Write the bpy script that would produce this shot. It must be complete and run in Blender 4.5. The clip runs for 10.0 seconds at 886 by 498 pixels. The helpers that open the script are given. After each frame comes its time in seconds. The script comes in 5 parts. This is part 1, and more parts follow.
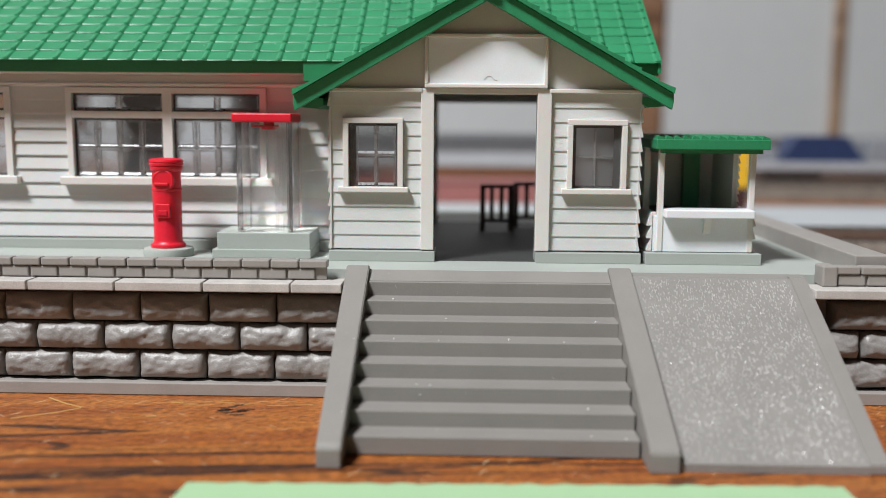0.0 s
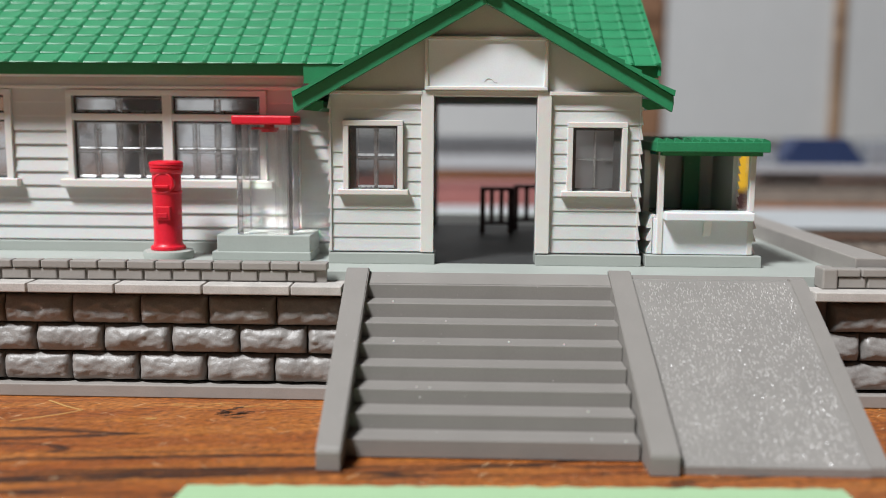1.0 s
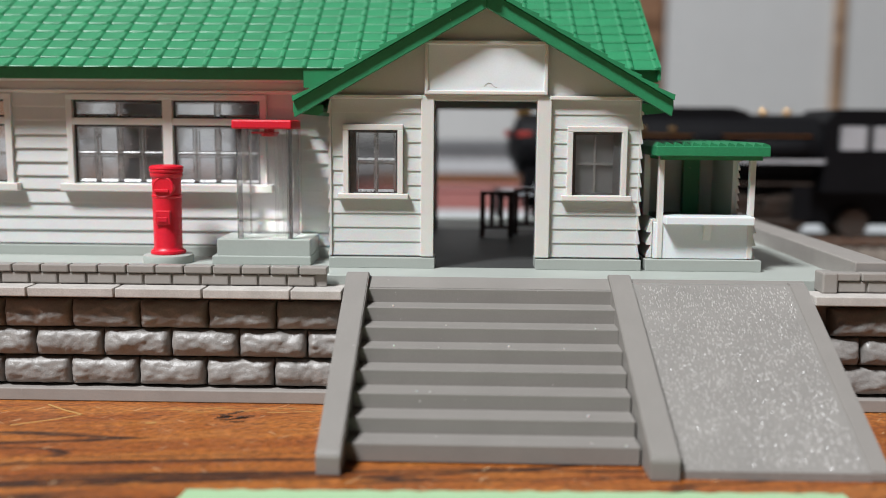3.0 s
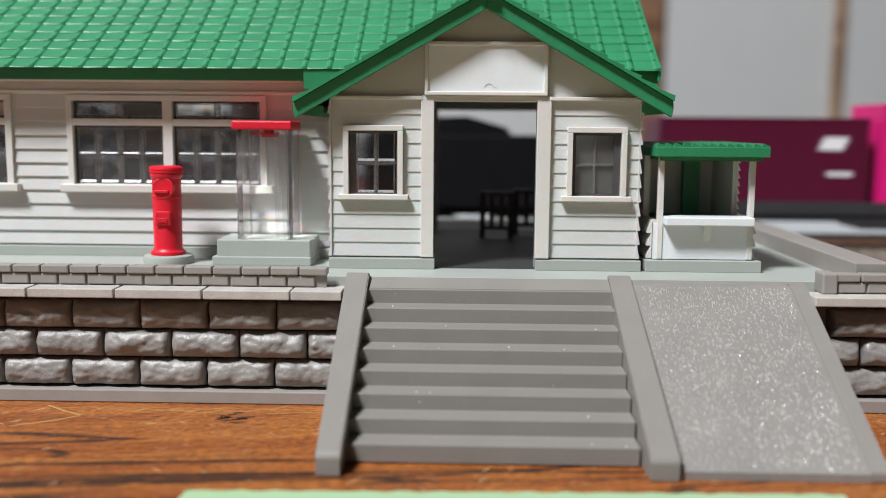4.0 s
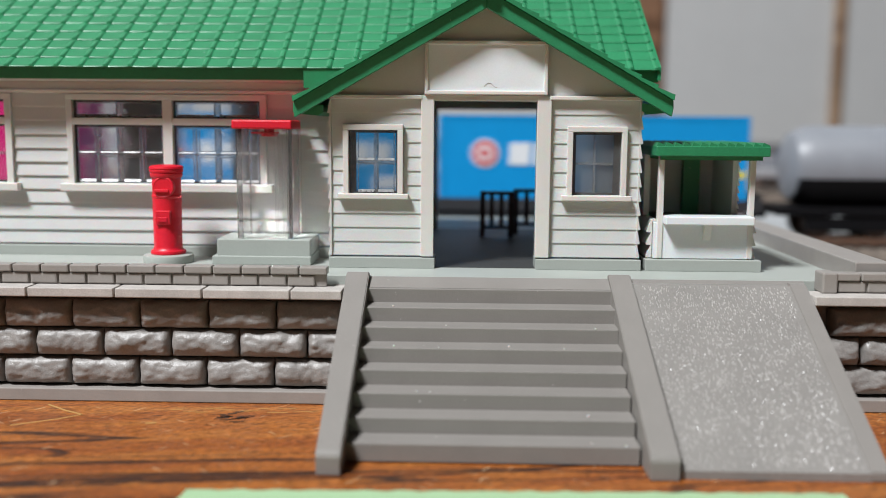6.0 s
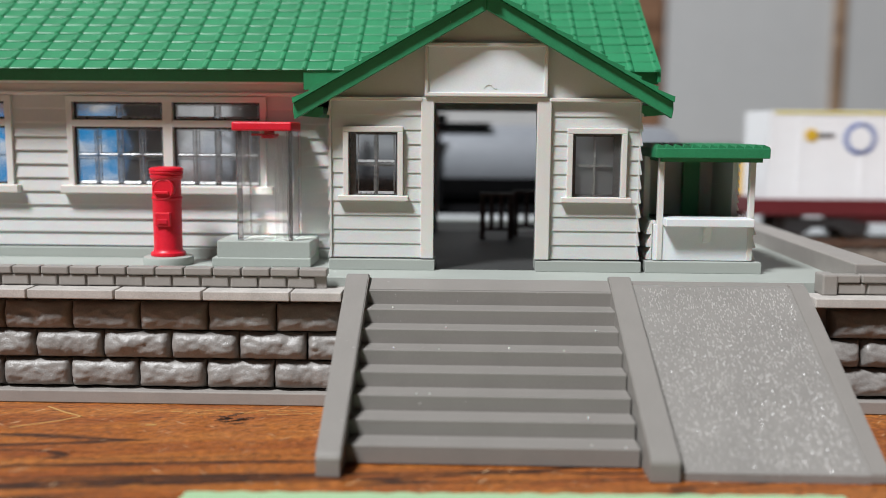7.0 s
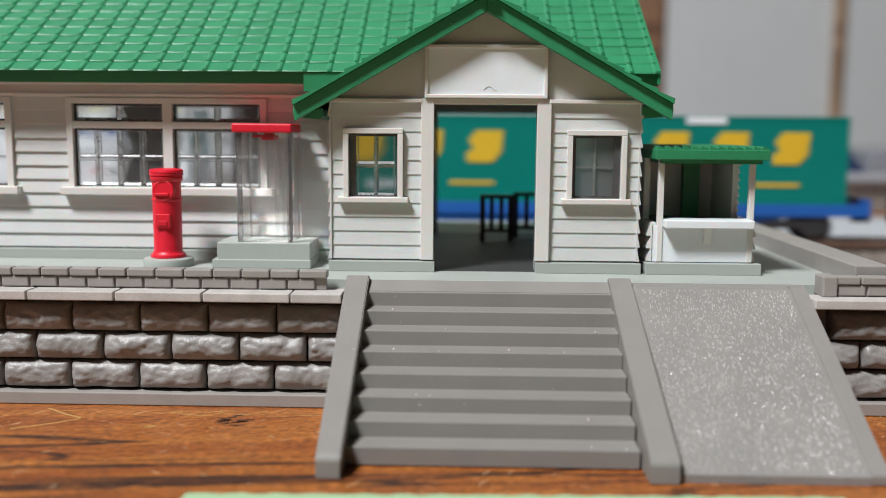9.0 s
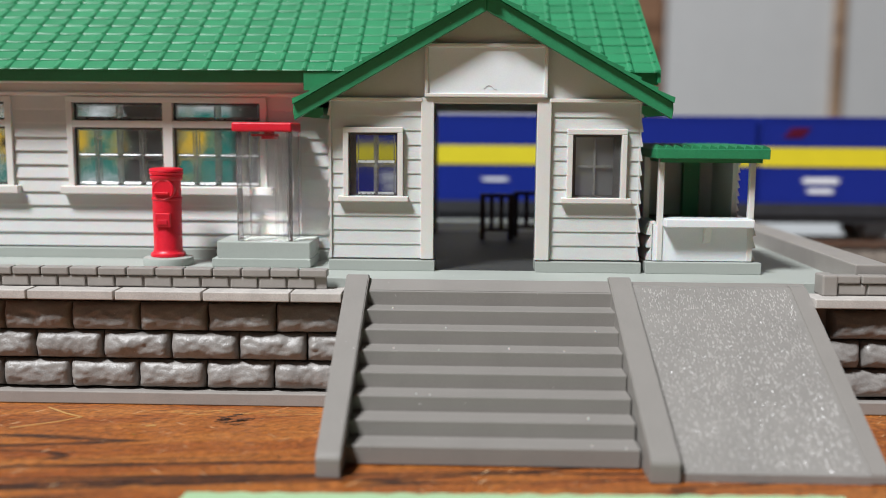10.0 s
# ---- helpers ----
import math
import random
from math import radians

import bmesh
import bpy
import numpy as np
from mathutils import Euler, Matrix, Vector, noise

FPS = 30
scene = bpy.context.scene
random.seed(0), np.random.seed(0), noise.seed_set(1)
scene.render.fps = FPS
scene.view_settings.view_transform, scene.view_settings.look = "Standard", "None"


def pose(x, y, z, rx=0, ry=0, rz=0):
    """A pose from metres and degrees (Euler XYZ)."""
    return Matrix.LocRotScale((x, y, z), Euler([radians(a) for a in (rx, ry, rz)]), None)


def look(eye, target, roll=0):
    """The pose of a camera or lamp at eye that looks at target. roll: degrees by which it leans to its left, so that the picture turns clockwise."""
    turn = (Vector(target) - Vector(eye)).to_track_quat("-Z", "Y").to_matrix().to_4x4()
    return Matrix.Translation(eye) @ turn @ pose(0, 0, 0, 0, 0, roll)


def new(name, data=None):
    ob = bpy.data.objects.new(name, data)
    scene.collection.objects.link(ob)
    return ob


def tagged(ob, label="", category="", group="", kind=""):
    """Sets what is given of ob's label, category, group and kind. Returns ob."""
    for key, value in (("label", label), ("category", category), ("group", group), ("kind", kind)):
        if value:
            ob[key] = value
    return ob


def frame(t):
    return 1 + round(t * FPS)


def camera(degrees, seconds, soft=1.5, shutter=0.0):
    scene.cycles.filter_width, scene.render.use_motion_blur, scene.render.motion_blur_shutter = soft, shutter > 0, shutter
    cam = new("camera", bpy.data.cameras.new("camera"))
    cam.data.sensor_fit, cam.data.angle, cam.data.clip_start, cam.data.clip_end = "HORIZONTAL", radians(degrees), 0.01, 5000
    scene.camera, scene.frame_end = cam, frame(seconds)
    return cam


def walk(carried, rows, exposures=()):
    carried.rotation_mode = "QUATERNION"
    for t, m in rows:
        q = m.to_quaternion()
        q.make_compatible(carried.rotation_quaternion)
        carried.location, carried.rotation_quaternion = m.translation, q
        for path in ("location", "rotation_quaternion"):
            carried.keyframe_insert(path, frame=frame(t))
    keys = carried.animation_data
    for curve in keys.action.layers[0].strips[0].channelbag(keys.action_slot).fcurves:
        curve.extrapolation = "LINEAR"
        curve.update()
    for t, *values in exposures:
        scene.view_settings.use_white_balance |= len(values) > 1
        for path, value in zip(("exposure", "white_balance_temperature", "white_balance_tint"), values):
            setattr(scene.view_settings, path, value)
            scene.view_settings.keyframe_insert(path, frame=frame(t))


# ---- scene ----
# A model railway station of 1:150 on a table, seen from a hand's width; lengths below are millimetres times MM.
MM = 0.001
EYE = Vector((0.0, 0.0, 0.0294))
TURN, ROLL, PITCH = -1.38, 0.45, 7.22
LENS = 50.85
SECONDS = 10.0
# picture drift of the hand-held tilt: seconds, degrees of extra pitch
DRIFT = ((0, 0.625), (0.5, 0.555), (1, 0.475), (1.5, 0.395), (2, 0.325), (2.5, 0.27), (3.2, 0.2), (4, 0.17), (4.5, 0.205),
         (5, 0.26), (5.5, 0.26), (6.2, 0.185), (7, 0.1), (7.5, 0.075), (8, 0.04), (8.5, 0.0), (9, 0.0), (9.5, 0.04), (10, 0.06))


def eye_pose(extra):
    p, w = radians(PITCH + extra), radians(TURN)
    way = Vector((math.sin(w) * math.cos(p), math.cos(w) * math.cos(p), -math.sin(p)))
    return look(EYE, EYE + way, ROLL)


cam = camera(LENS, SECONDS, 0.5, 0.3)
cam.data.dof.use_dof = True
cam.data.dof.focus_distance = 0.1015
cam.data.dof.aperture_fstop = 20.0
walk(cam, [(t, eye_pose(e)) for t, e in DRIFT], exposures=[(0, -0.1), (5.5, -0.1), (7, -0.19), (8, -0.28), (9, -0.16), (10, -0.12)])

# ---- light: one ceiling lamp in a room darkened to limit fill ----
world = bpy.data.worlds.new("world")
scene.world = world
world.use_nodes = True
world.node_tree.nodes["Background"].inputs[0].default_value = (0.9, 0.95, 1.0, 1)
world.node_tree.nodes["Background"].inputs[1].default_value = 0.01
lamp_data = bpy.data.lights.new("ceiling_lamp_light", "AREA")
lamp_data.shape, lamp_data.size, lamp_data.energy, lamp_data.color = "DISK", 0.36, 63.0, (0.95, 0.97, 1.0)
lamp_light = new("ceiling_lamp_light", lamp_data)
lamp_light.matrix_world = look((-0.66, -0.56, 1.38), (-0.66, -0.56, 0))


# ---- materials ----
def mat(name, color, rough=0.5, metal=0.0, vary=0.12, spot=0.25, fine=3.0, bump=0.02, spec=0.5, trans=0.0, sss=0.0, island=0.0, dust_glint=0.0):
    """Procedural surface: colour varied at two scales (cells of 1/spot and 1/fine mm) with a fine relief of bump mm."""
    m = bpy.data.materials.new(name)
    m.use_nodes = True
    n, l = m.node_tree.nodes, m.node_tree.links
    b = n["Principled BSDF"]
    b.inputs["Metallic"].default_value = metal
    b.inputs["Specular IOR Level"].default_value = spec
    b.inputs["Transmission Weight"].default_value = trans
    if sss:
        b.inputs["Subsurface Weight"].default_value = sss
        b.inputs["Subsurface Scale"].default_value = 0.0006
    tc = n.new("ShaderNodeTexCoord")
    big, small = n.new("ShaderNodeTexNoise"), n.new("ShaderNodeTexNoise")
    big.inputs["Scale"].default_value, small.inputs["Scale"].default_value = spot * 1000, fine * 1000
    big.inputs["Detail"].default_value = small.inputs["Detail"].default_value = 3
    place = tc.outputs["Object"]
    if island:
        own, shift = n.new("ShaderNodeObjectInfo"), n.new("ShaderNodeVectorMath")
        shift.operation = "MULTIPLY_ADD"
        shift.inputs[1].default_value = (0.37, 0.21, 0.13)
        l.new(own.outputs["Random"], shift.inputs[0]), l.new(place, shift.inputs[2])
        place = shift.outputs[0]
    for k in (big, small):
        l.new(place, k.inputs["Vector"])
    add = n.new("ShaderNodeMath")
    l.new(big.outputs["Fac"], add.inputs[0]), l.new(small.outputs["Fac"], add.inputs[1])
    last = add
    if island:
        oi, mul = n.new("ShaderNodeObjectInfo"), n.new("ShaderNodeMath")
        mul.operation = "MULTIPLY_ADD"
        mul.inputs[1].default_value = island
        l.new(oi.outputs["Random"], mul.inputs[0]), l.new(add.outputs[0], mul.inputs[2])
        last = mul
    ramp = n.new("ShaderNodeMapRange")
    ramp.inputs["From Min"].default_value, ramp.inputs["From Max"].default_value = 0.6, 1.4 + island
    ramp.inputs["To Min"].default_value, ramp.inputs["To Max"].default_value = 1 - vary, 1 + vary
    l.new(last.outputs[0], ramp.inputs["Value"])
    mix = n.new("ShaderNodeVectorMath")
    mix.operation = "SCALE"
    mix.inputs[0].default_value = color
    l.new(ramp.outputs["Result"], mix.inputs["Scale"])
    out = mix.outputs[0]
    # pale specks in the colour: dust, and painted sparkle glints of the plastic
    if dust_glint:
        vo = n.new("ShaderNodeTexVoronoi")
        vo.inputs["Scale"].default_value = dust_glint * 1500
        near, few, both, sep, mx = (n.new("ShaderNode" + k) for k in ("Math", "Math", "Math", "SeparateColor", "Mix"))
        near.operation, few.operation, both.operation, mx.data_type = "LESS_THAN", "GREATER_THAN", "MULTIPLY", "RGBA"
        few.inputs[1].default_value = 0.84
        warp, size = n.new("ShaderNodeVectorMath"), n.new("ShaderNodeMath")
        warp.operation, size.operation = "MULTIPLY_ADD", "MULTIPLY"
        warp.inputs[1].default_value, size.inputs[1].default_value = (0.0006, 0.0006, 0.0006), 0.11
        l.new(small.outputs["Color"], warp.inputs[0]), l.new(place, warp.inputs[2]), l.new(warp.outputs[0], vo.inputs["Vector"])
        l.new(sep.outputs[1], size.inputs[0]), l.new(size.outputs[0], near.inputs[1])
        l.new(vo.outputs["Distance"], near.inputs[0]), l.new(vo.outputs["Color"], sep.inputs[0]), l.new(sep.outputs[0], few.inputs[0])
        l.new(near.outputs[0], both.inputs[0]), l.new(few.outputs[0], both.inputs[1])
        l.new(both.outputs[0], mx.inputs["Factor"]), l.new(out, mx.inputs["A"])
        mx.inputs["B"].default_value = (0.55, 0.53, 0.5, 1)
        out = mx.outputs["Result"]
    l.new(out, b.inputs["Base Color"])
    rr = n.new("ShaderNodeMapRange")
    rr.inputs["To Min"].default_value, rr.inputs["To Max"].default_value = max(rough - 0.1, 0.02), min(rough + 0.1, 1)
    l.new(small.outputs["Fac"], rr.inputs["Value"]), l.new(rr.outputs["Result"], b.inputs["Roughness"])
    if bump:
        bp = n.new("ShaderNodeBump")
        bp.inputs["Strength"].default_value, bp.inputs["Distance"].default_value = 1.0, bump * MM
        l.new(small.outputs["Fac"], bp.inputs["Height"]), l.new(bp.outputs["Normal"], b.inputs["Normal"])
    return m


def wood_mat(name, base, dark, rough, scale=1.0):
    """Plain wood: warm ground, short dark pores drawn out along x."""
    m = mat(name, base, rough, fine=2.5, bump=0.06)
    n, l = m.node_tree.nodes, m.node_tree.links
    b = n["Principled BSDF"]
    tc, mp = n.new("ShaderNodeTexCoord"), n.new("ShaderNodeMapping")
    mp.inputs["Scale"].default_value = (26 * scale, 520 * scale, 520 * scale)
    mp.inputs["Rotation"].default_value = (0, 0, radians(5))
    l.new(tc.outputs["Object"], mp.inputs["Vector"])
    grain, fine, tone = (n.new("ShaderNodeTexNoise") for _ in range(3))
    for k, s, d in ((grain, 1.0, 5), (fine, 4.5, 5), (tone, 0.35, 3)):
        k.inputs["Scale"].default_value, k.inputs["Detail"].default_value = s, d
        l.new(mp.outputs["Vector"], k.inputs["Vector"])
    r1, r2 = n.new("ShaderNodeValToRGB"), n.new("ShaderNodeValToRGB")
    r1.color_ramp.elements[0].position, r1.color_ramp.elements[1].position = 0.40, 0.47
    r1.color_ramp.elements[0].color, r1.color_ramp.elements[1].color = (0, 0, 0, 1), (1, 1, 1, 1)
    l.new(grain.outputs["Fac"], r1.inputs["Fac"])
    r2.color_ramp.elements[0].color = (*[c * 0.5 for c in base], 1)
    r2.color_ramp.elements[1].color = (*[min(c * 1.6, 1) for c in base], 1)
    r2.color_ramp.elements[0].position, r2.color_ramp.elements[1].position = 0.3, 0.7
    sm = n.new("ShaderNodeMath")
    sm.operation = "MULTIPLY_ADD"
    sm.inputs[1].default_value = 0.5
    half = n.new("ShaderNodeMath")
    half.operation = "MULTIPLY"
    half.inputs[1].default_value = 0.5
    l.new(tone.outputs["Fac"], half.inputs[0])
    l.new(fine.outputs["Fac"], sm.inputs[0]), l.new(half.outputs[0], sm.inputs[2]), l.new(sm.outputs[0], r2.inputs["Fac"])
    mix = n.new("ShaderNodeMix")
    mix.data_type = "RGBA"
    mix.inputs["A"].default_value = (*dark, 1)
    l.new(r1.outputs["Color"], mix.inputs["Factor"]), l.new(r2.outputs["Color"], mix.inputs["B"])
    vo, near, few, both, sep, mx = (n.new("ShaderNode" + k) for k in ("TexVoronoi", "Math", "Math", "Math", "SeparateColor", "Mix"))
    vo.inputs["Scale"].default_value = 900 * scale
    near.operation, few.operation, both.operation, mx.data_type = "LESS_THAN", "GREATER_THAN", "MULTIPLY", "RGBA"
    near.inputs[1].default_value, few.inputs[1].default_value = 0.12, 0.6
    l.new(tc.outputs["Object"], vo.inputs["Vector"])
    l.new(vo.outputs["Distance"], near.inputs[0]), l.new(vo.outputs["Color"], sep.inputs[0]), l.new(sep.outputs[0], few.inputs[0])
    l.new(near.outputs[0], both.inputs[0]), l.new(few.outputs[0], both.inputs[1]), l.new(both.outputs[0], mx.inputs["Factor"])
    l.new(mix.outputs["Result"], mx.inputs["A"])
    mx.inputs["B"].default_value = (0.5, 0.42, 0.36, 1)
    for k in list(b.inputs["Base Color"].links):
        l.remove(k)
    l.new(mx.outputs["Result"], b.inputs["Base Color"])
    return m


def table_mat(name):
    """Varnished reddish wood: mottled amber ground, thin broken dark grain lines, fine pores and pale scratches."""
    m = bpy.data.materials.new(name)
    m.use_nodes = True
    n, l = m.node_tree.nodes, m.node_tree.links
    b = n["Principled BSDF"]
    tc = n.new("ShaderNodeTexCoord")

    def field(scale, turn, detail, rough=0.55, warp=0.0):
        mp, tx = n.new("ShaderNodeMapping"), n.new("ShaderNodeTexNoise")
        mp.vector_type = "TEXTURE"
        mp.inputs["Rotation"].default_value = (0, 0, radians(turn))
        mp.inputs["Scale"].default_value = [1 / k for k in scale]
        tx.inputs["Scale"].default_value, tx.inputs["Detail"].default_value = 1.0, detail
        tx.inputs["Roughness"].default_value, tx.inputs["Distortion"].default_value = rough, warp
        l.new(tc.outputs["Object"], mp.inputs["Vector"]), l.new(mp.outputs["Vector"], tx.inputs["Vector"])
        return tx.outputs["Fac"]

    def ramp(src, *stops):
        r = n.new("ShaderNodeValToRGB")
        while len(r.color_ramp.elements) < len(stops):
            r.color_ramp.elements.new(0.5)
        for e, (at, c) in zip(r.color_ramp.elements, stops):
            e.position, e.color = at, (*c, 1) if len(c) == 3 else (c[0], c[0], c[0], 1)
        l.new(src, r.inputs["Fac"])
        return r.outputs["Color"]

    def blend(kind, fac, a, c):
        mx = n.new("ShaderNodeMix")
        mx.data_type, mx.blend_type = "RGBA", kind
        for key, v in (("Factor", fac), ("A", a), ("B", c)):
            if isinstance(v, (int, float, tuple)):
                mx.inputs[key].default_value = v
            else:
                l.new(v, mx.inputs[key])
        return mx.outputs["Result"]

    ground = ramp(field((45, 330, 330), 9, 6, 0.62, 0.4), (0.30, (0.21, 0.055, 0.012)), (0.46, (0.27, 0.08, 0.016)), (0.58, (0.33, 0.11, 0.021)), (0.74, (0.40, 0.165, 0.045)))
    mottle = ramp(field((1100, 1900, 1900), 20, 5, 0.78), (0.34, (0.38,)), (0.5, (0.95,)), (0.68, (1.6,)))
    col = blend("MULTIPLY", 1.0, ground, mottle)
    band = ramp(field((11, 135, 135), 9, 3, 0.5, 0.6), (0.472, (0,)), (0.488, (1,)), (0.5, (1,)), (0.516, (0,)))
    torn = ramp(field((260, 900, 900), 9, 5, 0.7), (0.3, (0,)), (0.48, (1,)))
    col = blend("MIX", blend("MULTIPLY", 1.0, band, torn), col, (0.035, 0.014, 0.008, 1))
    pores = ramp(field((210, 2300, 2300), 9, 2), (0.63, (0,)), (0.69, (0.85,)))
    col = blend("MIX", pores, col, (0.06, 0.018, 0.008, 1))
    for turn, lim in ((52, 0.715), (-38, 0.725)):
        nick = ramp(field((300, 2600, 2600), turn, 1), (lim, (0,)), (lim + 0.04, (0.7,)))
        col = blend("MIX", nick, col, (0.62, 0.42, 0.24, 1))
    l.new(col, b.inputs["Base Color"])
    gloss = n.new("ShaderNodeMapRange")
    gloss.inputs["To Min"].default_value, gloss.inputs["To Max"].default_value = 0.22, 0.55
    rough = field((500, 1100, 1100), 9, 4, 0.65)
    l.new(rough, gloss.inputs["Value"]), l.new(gloss.outputs["Result"], b.inputs["Roughness"])
    bp = n.new("ShaderNodeBump")
    bp.inputs["Strength"].default_value, bp.inputs["Distance"].default_value = 1.0, 0.11 * MM
    l.new(rough, bp.inputs["Height"]), l.new(bp.outputs["Normal"], b.inputs["Normal"])
    return m


M = dict(
    cream=mat("cream_plastic", (0.60, 0.593, 0.58), 0.45, vary=0.05, fine=6, bump=0.008, sss=0.3),
    trim=mat("ivory_plastic", (0.665, 0.65, 0.618), 0.4, vary=0.04, fine=6, bump=0.008, sss=0.3),
    white=mat("white_plastic", (0.74, 0.77, 0.79), 0.35, vary=0.04, fine=6, bump=0.006, sss=0.2),
    green=mat("green_plastic", (0.019, 0.212, 0.088), 0.42, vary=0.22, spec=0.6, fine=5, bump=0.02, island=0.2, dust_glint=0.9),
    pale=mat("grey_green_plastic", (0.355, 0.38, 0.35), 0.45, spec=0.35, vary=0.05, fine=5, bump=0.012, dust_glint=0.7),
    stone=mat("grey_brown_plastic", (0.23, 0.217, 0.203), 0.42, spec=0.45, vary=0.22, spot=0.5, fine=5, bump=0.035, island=0.15, dust_glint=1.2),
    smoothstone=mat("smooth_grey_brown_plastic", (0.285, 0.263, 0.242), 0.4, spec=0.3, vary=0.12, spot=0.4, fine=9, bump=0.014, island=0.15, dust_glint=1.2),
    cap=mat("frosted_grey_brown_plastic", (0.47, 0.44, 0.41), 0.5, spec=0.3, vary=0.24, spot=0.5, fine=7, bump=0.025, island=0.1, dust_glint=1.6),
    step=mat("grey_step_plastic", (0.228, 0.213, 0.197), 0.45, spec=0.3, vary=0.07, fine=7, bump=0.02, dust_glint=0.8),
    rampgrain=mat("grained_ramp_plastic", (0.238, 0.225, 0.21), 0.36, vary=0.12, fine=4.5, bump=0.07, spec=0.4, dust_glint=1.0),
    red=mat("red_plastic", (0.66, 0.01, 0.03), 0.4, vary=0.1, fine=3, bump=0.03, sss=0.4),
    # near-black grey: the waiting room's shade is put into this colour
    dark=mat("interior_shade_grey", (0.032, 0.033, 0.032), 0.55, vary=0.1),
    brown=mat("dark_brown_plastic", (0.045, 0.014, 0.012), 0.45, vary=0.1),
    table=table_mat("table_wood"),
    post=wood_mat("pillar_wood", (0.25, 0.135, 0.075), (0.16, 0.08, 0.04), 0.55, 0.1),
    postlight=wood_mat("pale_pillar_wood", (0.38, 0.26, 0.17), (0.30, 0.19, 0.12), 0.55, 0.1),
    paper=mat("green_note_paper", (0.31, 0.47, 0.27), 0.8, vary=0.04),
    wall=mat("room_wall", (0.63, 0.65, 0.65), 0.85, vary=0.04, spot=0.004, fine=0.05, bump=0),
    # dark brown for the unseen walls, chosen to cut their bounce
    panel=mat("dim_wall_panel", (0.08, 0.075, 0.07), 0.8, vary=0.1, spot=0.004, fine=0.05, bump=0),
    # ceiling grey set low so that it bounces little ambient light
    ceiling=mat("dimmed_ceiling_paint", (0.16, 0.16, 0.16), 0.9, vary=0.03, spot=0.004, fine=0.05, bump=0),
    board=mat("white_board", (0.45, 0.475, 0.49), 0.6, vary=0.06, spot=0.02, fine=0.3),
    ballast=mat("ballast_plastic", (0.16, 0.13, 0.105), 0.8, vary=0.45, spot=0.3, fine=1.4, bump=0.3),
    rail=mat("rail_metal", (0.55, 0.52, 0.48), 0.3, 1.0),
    sleeper=mat("sleeper_plastic", (0.05, 0.035, 0.028), 0.7),
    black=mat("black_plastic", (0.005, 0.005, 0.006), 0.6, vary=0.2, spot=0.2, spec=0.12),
    gunmetal=mat("gunmetal", (0.09, 0.075, 0.065), 0.4, 0.6, vary=0.3),
    brass=mat("brass", (0.6, 0.36, 0.13), 0.3, 1.0),
    silver=mat("pale_grey_metal", (0.5, 0.52, 0.55), 0.35, 0.3),
    plate=mat("dull_red_plate", (0.30, 0.03, 0.025), 0.5),
    maroon=mat("maroon_container", (0.088, 0.007, 0.028), 0.4, spec=0.25, vary=0.06),
    magenta=mat("magenta_container", (0.72, 0.012, 0.19), 0.4, spec=0.25, vary=0.04),
    sky=mat("sky_blue_container", (0.006, 0.29, 0.66), 0.4, spec=0.25, vary=0.05),
    offwhite=mat("white_container", (0.92, 0.93, 0.94), 0.4, spec=0.25, vary=0.03),
    teal=mat("teal_container", (0.002, 0.185, 0.15), 0.4, spec=0.25, vary=0.05),
    navy=mat("navy_container", (0.01, 0.025, 0.24), 0.4, spec=0.25, vary=0.05),
    slate=mat("dark_blue_paint", (0.018, 0.035, 0.10), 0.45, vary=0.1),
    dullred=mat("dull_red_plastic", (0.36, 0.15, 0.14), 0.5, vary=0.1),
    ochre=mat("ochre_carton", (0.75, 0.42, 0.02), 0.5, vary=0.08),
    yellow=mat("yellow_paint", (0.78, 0.66, 0.03), 0.4, vary=0.05),
    gold=mat("ochre_paint", (0.72, 0.45, 0.03), 0.4, vary=0.05),
    markwhite=mat("white_marking", (0.8, 0.82, 0.84), 0.4, vary=0.04),
    markred=mat("red_marking", (0.62, 0.05, 0.06), 0.4, vary=0.04),
    markblue=mat("blue_marking", (0.05, 0.12, 0.4), 0.4, vary=0.04),
    oxide=mat("red_oxide_frame", (0.13, 0.016, 0.02), 0.5, vary=0.1),
    bluegrey=mat("blue_frame", (0.01, 0.1, 0.38), 0.5, vary=0.1),
    greyframe=mat("grey_frame", (0.12, 0.125, 0.13), 0.55, vary=0.15),
    darkframe=mat("dark_grey_frame", (0.035, 0.036, 0.04), 0.55, vary=0.2, spec=0.3),
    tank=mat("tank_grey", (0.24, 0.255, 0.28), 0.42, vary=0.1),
    lens=mat("lamp_shade", (0.9, 0.9, 0.88), 0.4),
)


def clear_mat(name, tint, rough):
    m = bpy.data.materials.new(name)
    m.use_nodes = True
    b = m.node_tree.nodes["Principled BSDF"]
    b.inputs["Base Color"].default_value = (*tint, 1)
    b.inputs["Transmission Weight"].default_value = 1.0
    b.inputs["Roughness"].default_value = rough
    b.inputs["IOR"].default_value = 1.45
    return m


M["glass"] = clear_mat("clear_window_plastic", (0.80, 0.81, 0.82), 0.05)
M["glass"].node_tree.nodes["Principled BSDF"].inputs["Transmission Weight"].default_value = 0.975
gn, gl = M["glass"].node_tree.nodes, M["glass"].node_tree.links
haze, hr, gt = gn.new("ShaderNodeTexNoise"), gn.new("ShaderNodeMapRange"), gn.new("ShaderNodeTexCoord")
haze.inputs["Scale"].default_value, haze.inputs["Detail"].default_value = 450, 4
hr.inputs["From Min"].default_value, hr.inputs["From Max"].default_value = 0.35, 0.7
hr.inputs["To Min"].default_value, hr.inputs["To Max"].default_value = 0.02, 0.3
gl.new(gt.outputs["Object"], haze.inputs["Vector"]), gl.new(haze.outputs["Fac"], hr.inputs["Value"])
